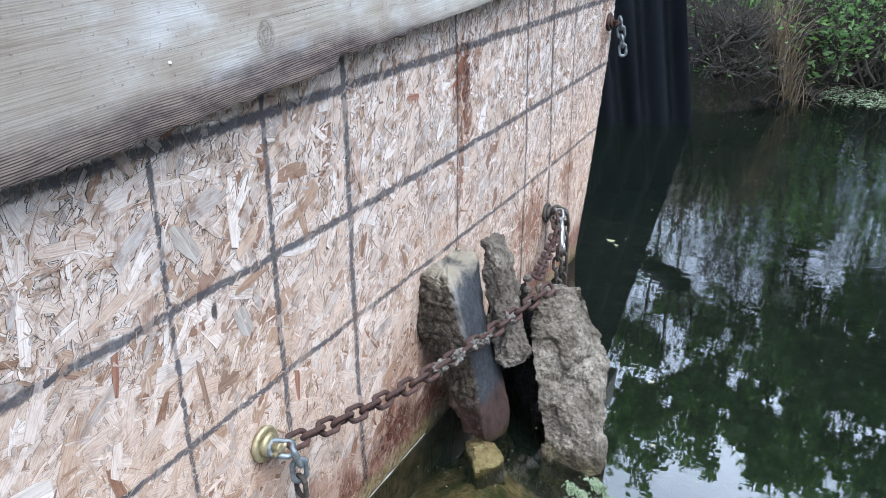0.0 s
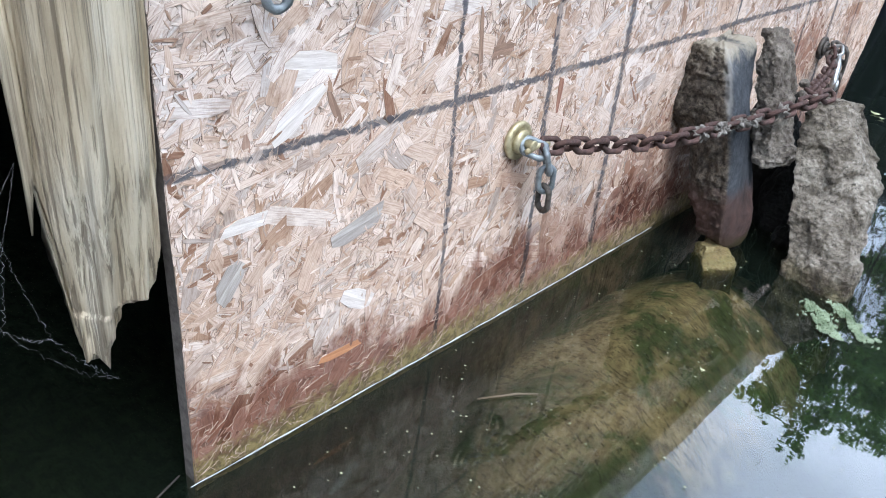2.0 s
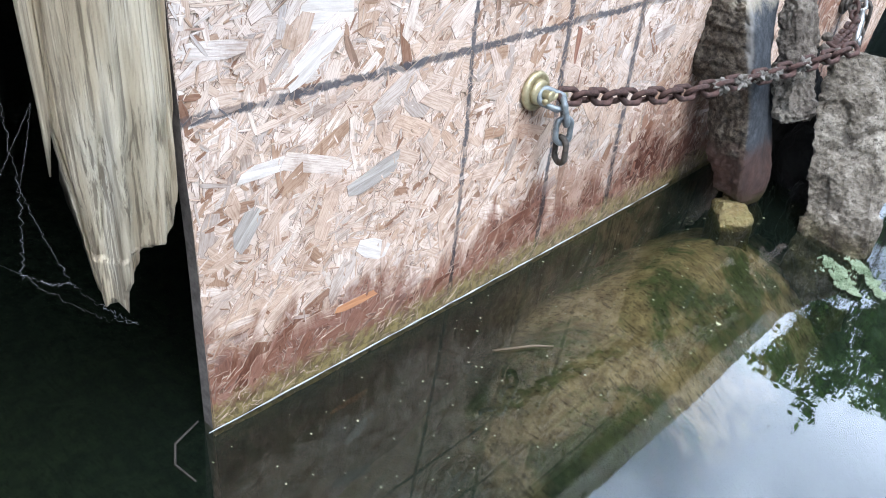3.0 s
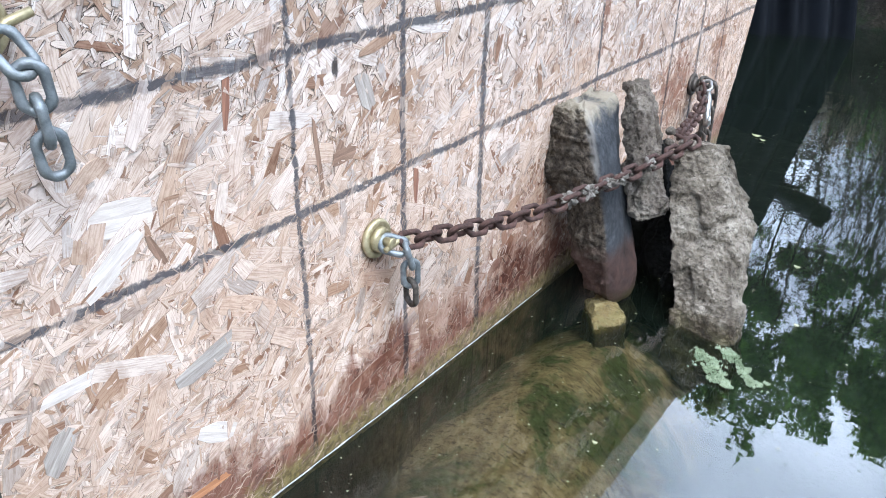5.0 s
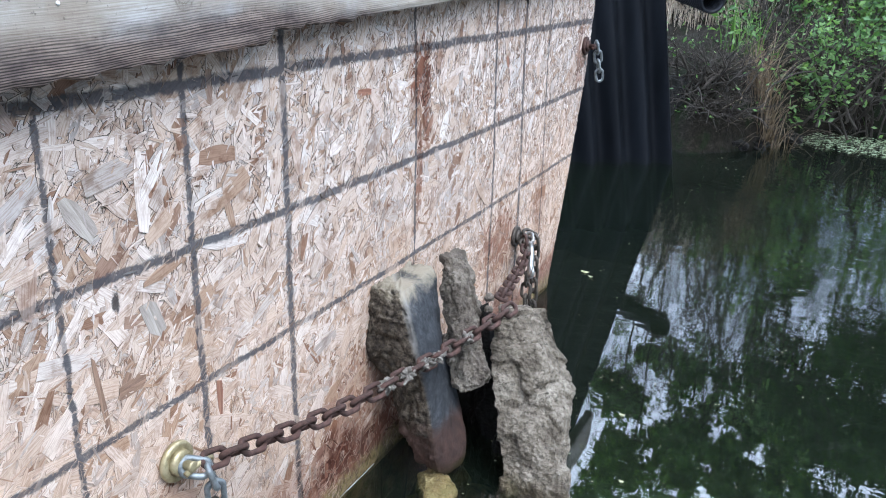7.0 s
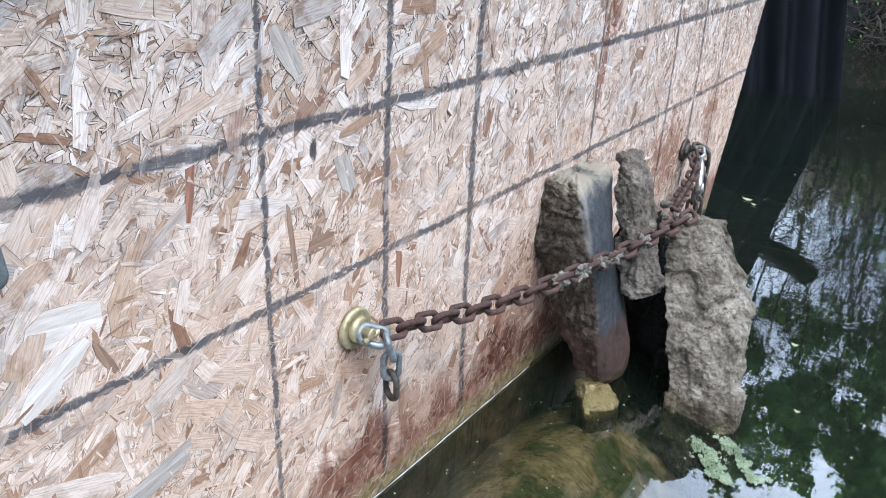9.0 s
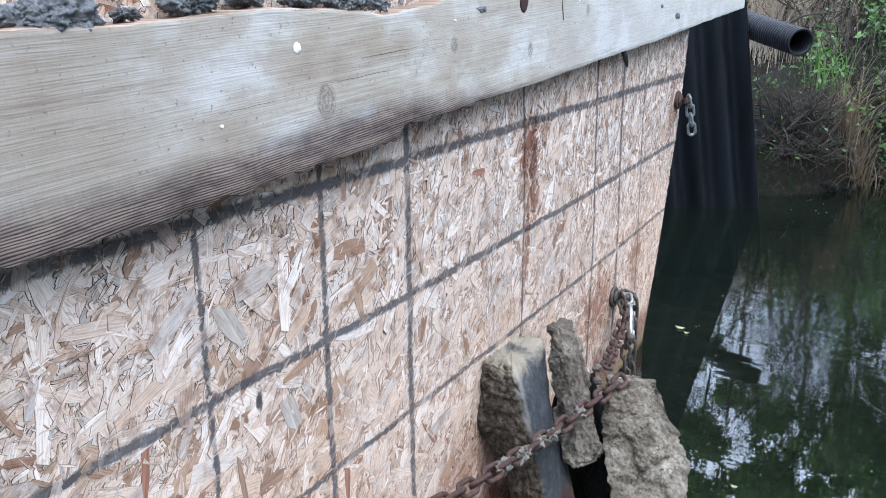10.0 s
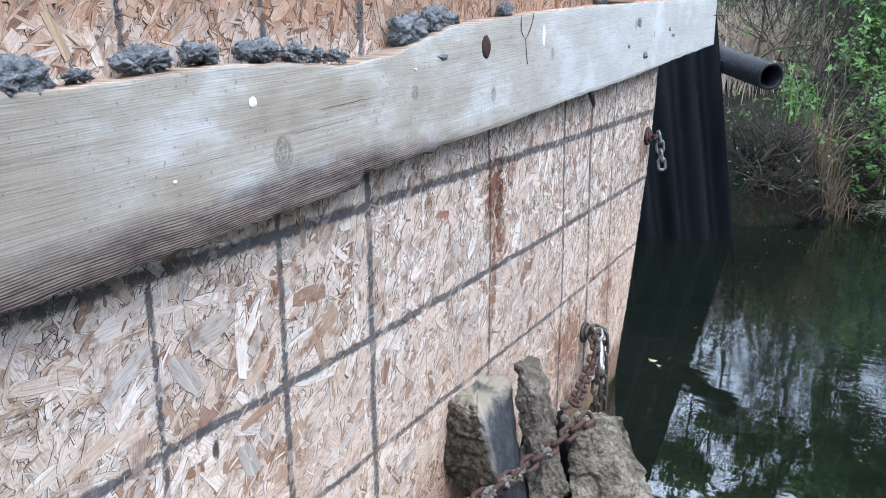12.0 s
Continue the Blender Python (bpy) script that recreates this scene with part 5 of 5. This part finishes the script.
for s in ss:
    r = 0.030 * math.cos(2 * math.pi * s / 0.15)
    for t in th:
        p = END + AX * s + BACK * lean_back(t) - NR * r + Vector((0, 0, t))
        vs.append(p)
k = len(th)
for i in range(len(ss) - 1):
    fs += [(i * k + j, (i + 1) * k + j, (i + 1) * k + j + 1, i * k + j + 1) for j in range(k - 1)]
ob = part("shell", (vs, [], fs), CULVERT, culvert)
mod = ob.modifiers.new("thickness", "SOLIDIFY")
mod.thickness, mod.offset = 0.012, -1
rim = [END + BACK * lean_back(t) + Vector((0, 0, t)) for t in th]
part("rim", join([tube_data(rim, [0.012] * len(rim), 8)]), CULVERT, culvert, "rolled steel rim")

pipe = thing("drain_pipe", "black corrugated plastic drain pipe sticking out past the culvert", "pipe")
a, b = Vector((-0.441, 4.217, 0.945)), Vector((0.119, 3.542, 0.838))
d = (b - a).normalized()
sx = d.orthogonal().normalized()
sy = d.cross(sx)


def ring_shell(profile, sides=40):
    vs, fs = [], []
    for s, r in profile:
        c = a + d * s
        vs += [c + (sx * math.cos(2 * math.pi * q / sides) + sy * math.sin(2 * math.pi * q / sides)) * r for q in range(sides)]
    for i in range(len(profile) - 1):
        fs += [(i * sides + q, i * sides + (q + 1) % sides, (i + 1) * sides + (q + 1) % sides, (i + 1) * sides + q) for q in range(sides)]
    return vs, [], fs


L = (b - a).length
outer = [(s, 0.057 + 0.0070 * max(-1, min(1, 1.8 * math.cos(2 * math.pi * s / 0.0196)))) for s in np.arange(0, L, 0.00196)]
inner = [(s, 0.0515 + 0.0025 * math.cos(2 * math.pi * s / 0.0196)) for s in np.arange(L, L - 0.30, -0.0031)]
part("pipe_wall", ring_shell(outer + [(L, 0.0605)]), PLASTIC, pipe)
part("pipe_bore", ring_shell([(L, 0.0605), (L, 0.054)] + inner + [(L - 0.31, 0.002)]), PLASTIC, pipe, "dark ribbed inside")

# concrete block and wet stones coloured darker for the shade on the bank
bm = hull_rock([(-0.15, 4.20, 0.10), (-0.03, 4.22, 0.10), (-0.02, 4.40, 0.10), (-0.16, 4.40, 0.10), (-0.16, 4.24, 0.39), (-0.06, 4.26, 0.36), (-0.06, 4.42, 0.36), (-0.16, 4.42, 0.39)], 16, 0.12, 0.02, 6, 6.0, 0.004)
single("grey_block", bm, m_rock("shade_dark_concrete", (0.006, 0.006, 0.0055), (0.016, 0.016, 0.015), (0.03, 0.03, 0.028)), "grey broken concrete block beside the culvert, bank shade in its colour", "block")
for k, (x, y, z, s) in enumerate(((0.22, 4.40, 0.03, 0.09), (0.36, 4.52, 0.02, 0.07), (0.12, 4.27, -0.01, 0.06), (0.52, 4.85, 0.02, 0.08))):
    bm = bmesh.new()
    lump(bm, (x, y, z), (s, s * 0.9, s * 0.6), 0.4, 1.6, 4, k + 20)
    single("bank_stone", bm, SHADE_STONE, "wet stone at the foot of the bank, shade in its colour", "stone", None, "bank stones")

# ---- plants ----


def leaf_data(places, sizes, rng, droop=0.35):
    """Pointed folded leaves."""
    vs, fs = [], []
    for p, s in zip(places, sizes):
        d = Vector(rng.normal(0, 1, 3))
        d.z = d.z * 0.6 - droop
        d.normalize()
        w = d.cross(Vector(rng.normal(0, 1, 3))).normalized()
        up = d.cross(w)
        b = len(vs)
        p = Vector(p)
        vs += [p, p + d * s * 0.5 + w * s * 0.24 + up * s * 0.07, p + d * s, p + d * s * 0.5 - w * s * 0.24 + up * s * 0.07, p + d * s * 0.5]
        fs += [(b, b + 4, b + 1), (b + 1, b + 4, b + 2), (b, b + 3, b + 4), (b + 3, b + 2, b + 4)]
    return vs, [], fs


def grow(base, direction, length, radius, depth, rng, tubes, tips, wander=0.28, kids=(3, 5), shrink=0.62, lift=0.05):
    p, d = Vector(base), Vector(direction).normalized()
    pts, rad, n = [p.copy()], [radius], 6
    for i in range(n):
        d = (d + Vector(rng.normal(0, wander / 2, 3)) + Vector((0, 0, lift))).normalized()
        p = p + d * length / n
        pts.append(p.copy())
        rad.append(radius * (1 - 0.72 * (i + 1) / n))
    tubes.append(tube_data(pts, rad, 7 if radius > 0.03 else 4, cap=False))
    if depth == 0:
        tips += pts[2:]
        return
    for _ in range(rng.integers(*kids)):
        k = rng.integers(2, n + 1)
        side = Vector(rng.normal(0, 1, 3))
        dd = (d * 0.9 + side.normalized() * 0.85).normalized()
        grow(pts[k], dd, length * shrink * rng.uniform(0.7, 1.15), rad[k] * 0.75, depth - 1, rng, tubes, tips, wander, kids, shrink, lift)


def tree(x, y, height, seed, leaves, leaf, material, label, lean=(0, 0), limbs=7, bare=0.0, gap=-0.12):
    """Trunk, limbs and twigs, with leaves gathered in uneven clumps on the outer twigs."""
    rng = np.random.default_rng(seed)
    z = ground_height(x, y) - 0.1
    ob = thing("tree", label, "tree", pose(x, y, z), "trees on the bank")
    tubes, tips = [], []
    pts = [Vector((lean[0] * t * t * height + 0.10 * noise.noise(Vector((t * 3, seed, 0))), lean[1] * t * t * height + 0.10 * noise.noise(Vector((seed, t * 3, 0))), t * height * 0.82)) for t in np.linspace(0, 1, 12)]
    r0 = height * 0.0055
    part("trunk", join([tube_data(pts, [r0 * (1 - 0.8 * t) for t in np.linspace(0, 1, 12)], 12)]), BARK, ob)
    for k in range(limbs):
        i = 3 + k * 8 // limbs
        a = k * 2.4 + rng.uniform(-0.4, 0.4)
        grow(pts[i], (math.cos(a), math.sin(a), 0.75), height * rng.uniform(0.24, 0.36), r0 * 0.5 * (1 - 0.05 * i), 3, rng, tubes, tips)
    part("branchwork", join(tubes), BARK, ob)
    if leaves:
        keep = [p for p in tips if p.z > bare * height]
        pick = [keep[i] for i in rng.integers(0, len(keep), leaves)]
        places = [p + Vector(rng.normal(0, 0.05, 3)) for p in pick if noise.noise(p * 1.3 + Vector((seed, 0, 0))) > gap]
        part("crown", leaf_data(places, rng.uniform(leaf * 0.6, leaf * 1.3, len(places)), rng), material, ob, smooth=False)
    return ob


def bush(x, y, height, spread, seed, stems, leaves, leaf, material, label, name="bush", arch=0.5, lean=(0, 0)):
    rng = np.random.default_rng(seed)
    z = ground_height(x, y) - 0.05
    ob = thing(name, label, "bush", pose(x, y, z), "bushes on the bank")
    tubes, tips = [], []
    for k in range(stems):
        a = rng.uniform(0, 6.283)
        b = (rng.normal(0, spread * 0.22), rng.normal(0, spread * 0.22), 0)
        grow(b, (math.cos(a) * arch + lean[0], math.sin(a) * arch + lean[1], 1), height * rng.uniform(0.5, 0.8), 0.011 * min(1.0, 0.3 + 0.7 * height / 0.9), 2, rng, tubes, tips, 0.35, (2, 5), 0.55, -0.03)
    part("stem_tangle", join(tubes), BARK, ob)
    if leaves:
        pick = [tips[i] for i in rng.integers(0, len(tips), leaves)]
        places = [p + Vector(rng.normal(0, 0.035, 3)) for p in pick if noise.noise(p * 2.6 + Vector((seed, 0, 0))) > -0.1]
        part("foliage", leaf_data(places, rng.uniform(leaf * 0.55, leaf * 1.3, len(places)), rng, 0.1), material, ob, smooth=False)
    return ob


def blades(name, cx, cy, rx, ry, count, height, droop, material, label, category, seed, kind="stuff", width=0.006, lean=(0, 0)):
    rng = np.random.default_rng(seed)
    vs, fs = [], []
    for _ in range(count):
        x, y = rng.normal(cx, rx), rng.normal(cy, ry)
        z = max(ground_height(x, y), -0.05) - 0.02
        a, h, w = rng.uniform(0, 6.283), height * rng.uniform(0.45, 1.2), width * rng.uniform(0.5, 1.2)
        dx, dy = math.cos(a) * droop + lean[0], math.sin(a) * droop + lean[1]
        b, bend = len(vs), rng.uniform(0.4, 1.3)
        for j in range(6):
            t = j / 5
            q = (x + dx * h * t * t * bend, y + dy * h * t * t * bend, z + h * (t - 0.55 * droop * bend * t * t * t))
            ww = w * (1 - t * 0.9)
            vs += [(q[0] - math.sin(a) * ww, q[1] + math.cos(a) * ww, q[2]), (q[0] + math.sin(a) * ww, q[1] - math.cos(a) * ww, q[2])]
        fs += [(b + 2 * j, b + 2 * j + 1, b + 2 * j + 3, b + 2 * j + 2) for j in range(5)]
    return single(name, (vs, [], fs), material, label, category, kind=kind, smooth=False)


blades("dry_tuft", 0.36, 4.62, 0.07, 0.06, 300, 0.46, 0.9, STRAW, "drooping tuft of dry straw-coloured grass over the water", "grass", 31, width=0.003, lean=(0.12, -0.5))
blades("green_tuft", 0.16, 4.85, 0.06, 0.05, 40, 0.42, 0.45, GRASS, "fresh green blades on the bank beside the culvert", "grass", 32, width=0.007)
blades("dry_stems", -0.40, 6.0, 0.28, 0.30, 2100, 0.74, 0.8, DRY_STEM, "thicket of dry broken stems on the bank", "grass", 33, width=0.003)
blades("reed_litter", 1.3, 6.2, 0.7, 0.2, 600, 0.40, 0.8, STRAW, "dry reeds along the far shore", "grass", 34, width=0.003)
blades("bank_grass", 1.9, 7.6, 1.2, 0.7, 4200, 0.22, 0.6, GRASS, "bright green grass on the far bank", "grass", 35, width=0.006)
bush(0.62, 5.30, 0.95, 0.8, 41, 26, 3600, 0.050, LEAF, "leafy bush with small fresh green leaves on the bank")
bush(0.42, 5.05, 0.65, 0.6, 42, 22, 1300, 0.042, LEAF, "low leafy bush with tangled bare stems")
bush(1.15, 6.05, 1.0, 1.0, 43, 26, 3400, 0.055, LEAF, "leafy bush with small fresh green leaves on the bank")
bush(2.2, 6.7, 1.2, 1.1, 44, 24, 3000, 0.06, LEAF_B, "darker green bush further along the bank")
bush(-0.25, 6.0, 0.95, 0.8, 45, 34, 250, 0.04, LEAF, "mostly bare brown thicket behind the culvert", arch=0.8)
bush(0.04, 4.40, 0.5, 0.5, 46, 60, 160, 0.035, LEAF, "bare tangled stems on the bank beside the culvert", arch=0.9)
bush(0.92, 5.55, 0.95, 0.6, 47, 26, 160, 0.04, LEAF, "dead grey branches leaning over the water", arch=0.7, lean=(0.2, -0.8))
bush(0.05, 6.1, 2.8, 1.0, 53, 50, 900, 0.045, LEAF, "tall fan of fine bare branches rising from the bank", arch=0.5)
bush(1.7, 6.7, 2.4, 1.0, 54, 22, 500, 0.045, LEAF, "tall fan of fine bare branches rising from the bank", arch=0.5)
bush(0.12, 4.30, 0.34, 0.4, 52, 60, 60, 0.025, LEAF, "low tangle of bare brown stems at the water's edge", arch=1.0, lean=(0.2, -0.4))
bush(0.75, 6.5, 1.3, 1.2, 48, 26, 4200, 0.055, LEAF_B, "dense dark green bush behind the bank")
bush(0.15, 6.6, 1.3, 1.2, 50, 26, 2600, 0.05, LEAF_B, "half-bare thicket with dark green leaves")
bush(-0.7, 7.2, 1.4, 1.2, 51, 26, 1500, 0.05, LEAF_B, "half-bare brown thicket behind the culvert")
bush(3.3, 7.2, 1.3, 1.2, 49, 20, 2400, 0.06, LEAF, "leafy bush at the water's far side")
tree(-1.0, 9.2, 4.6, 61, 22000, 0.10, LEAF, "tall bank tree, leafy high up with bare lower limbs", limbs=12, bare=0.62, gap=-0.12)
tree(1.3, 9.8, 4.7, 62, 24000, 0.10, LEAF, "tall bank tree, leafy high up with bare lower limbs", limbs=12, bare=0.58, gap=-0.06)
tree(3.1, 9.2, 4.6, 63, 16000, 0.12, LEAF_B, "tall leafy tree on the far bank", limbs=9, bare=0.5)
tree(-2.6, 12.5, 4.8, 64, 2400, 0.08, LEAF_B, "tall thin tree behind the culvert", limbs=8, bare=0.5)
tree(5.4, 10.5, 4.6, 65, 9000, 0.12, LEAF, "leafy tree further along the bank", limbs=8, bare=0.3)
tree(0.4, 10.6, 5.0, 67, 22000, 0.10, LEAF, "tall slim tree with uneven leafy crown", limbs=12, bare=0.62, gap=-0.06)
tree(1.25, 6.7, 2.7, 68, 24000, 0.075, LEAF_B, "small leafy tree spreading over the bank", limbs=13, bare=0.25, gap=0.08)
tree(2.6, 7.4, 3.0, 69, 20000, 0.065, LEAF_B, "small leafy tree spreading over the bank", limbs=12, bare=0.3, gap=-0.3)
tree(0.75, 7.6, 3.3, 66, 900, 0.08, LEAF, "slender half-bare tree leaning over the bank", limbs=9, lean=(0.02, -0.05), bare=0.5)
tree(-0.55, 7.9, 3.9, 70, 0, 0.05, LEAF, "bare grey tree with fine upright twigs", limbs=24)
tree(0.15, 8.6, 4.2, 71, 500, 0.06, LEAF, "nearly bare tree with fine twigs", limbs=16, bare=0.5)

# trees added round the near bank, out of view, to keep low sky off the board
shade = tree(3.9, 4.6, 2.9, 80, 11000, 0.15, LEAF_B, "added leafy tree out of view, blocking low sky from the board", limbs=9, bare=0.05)
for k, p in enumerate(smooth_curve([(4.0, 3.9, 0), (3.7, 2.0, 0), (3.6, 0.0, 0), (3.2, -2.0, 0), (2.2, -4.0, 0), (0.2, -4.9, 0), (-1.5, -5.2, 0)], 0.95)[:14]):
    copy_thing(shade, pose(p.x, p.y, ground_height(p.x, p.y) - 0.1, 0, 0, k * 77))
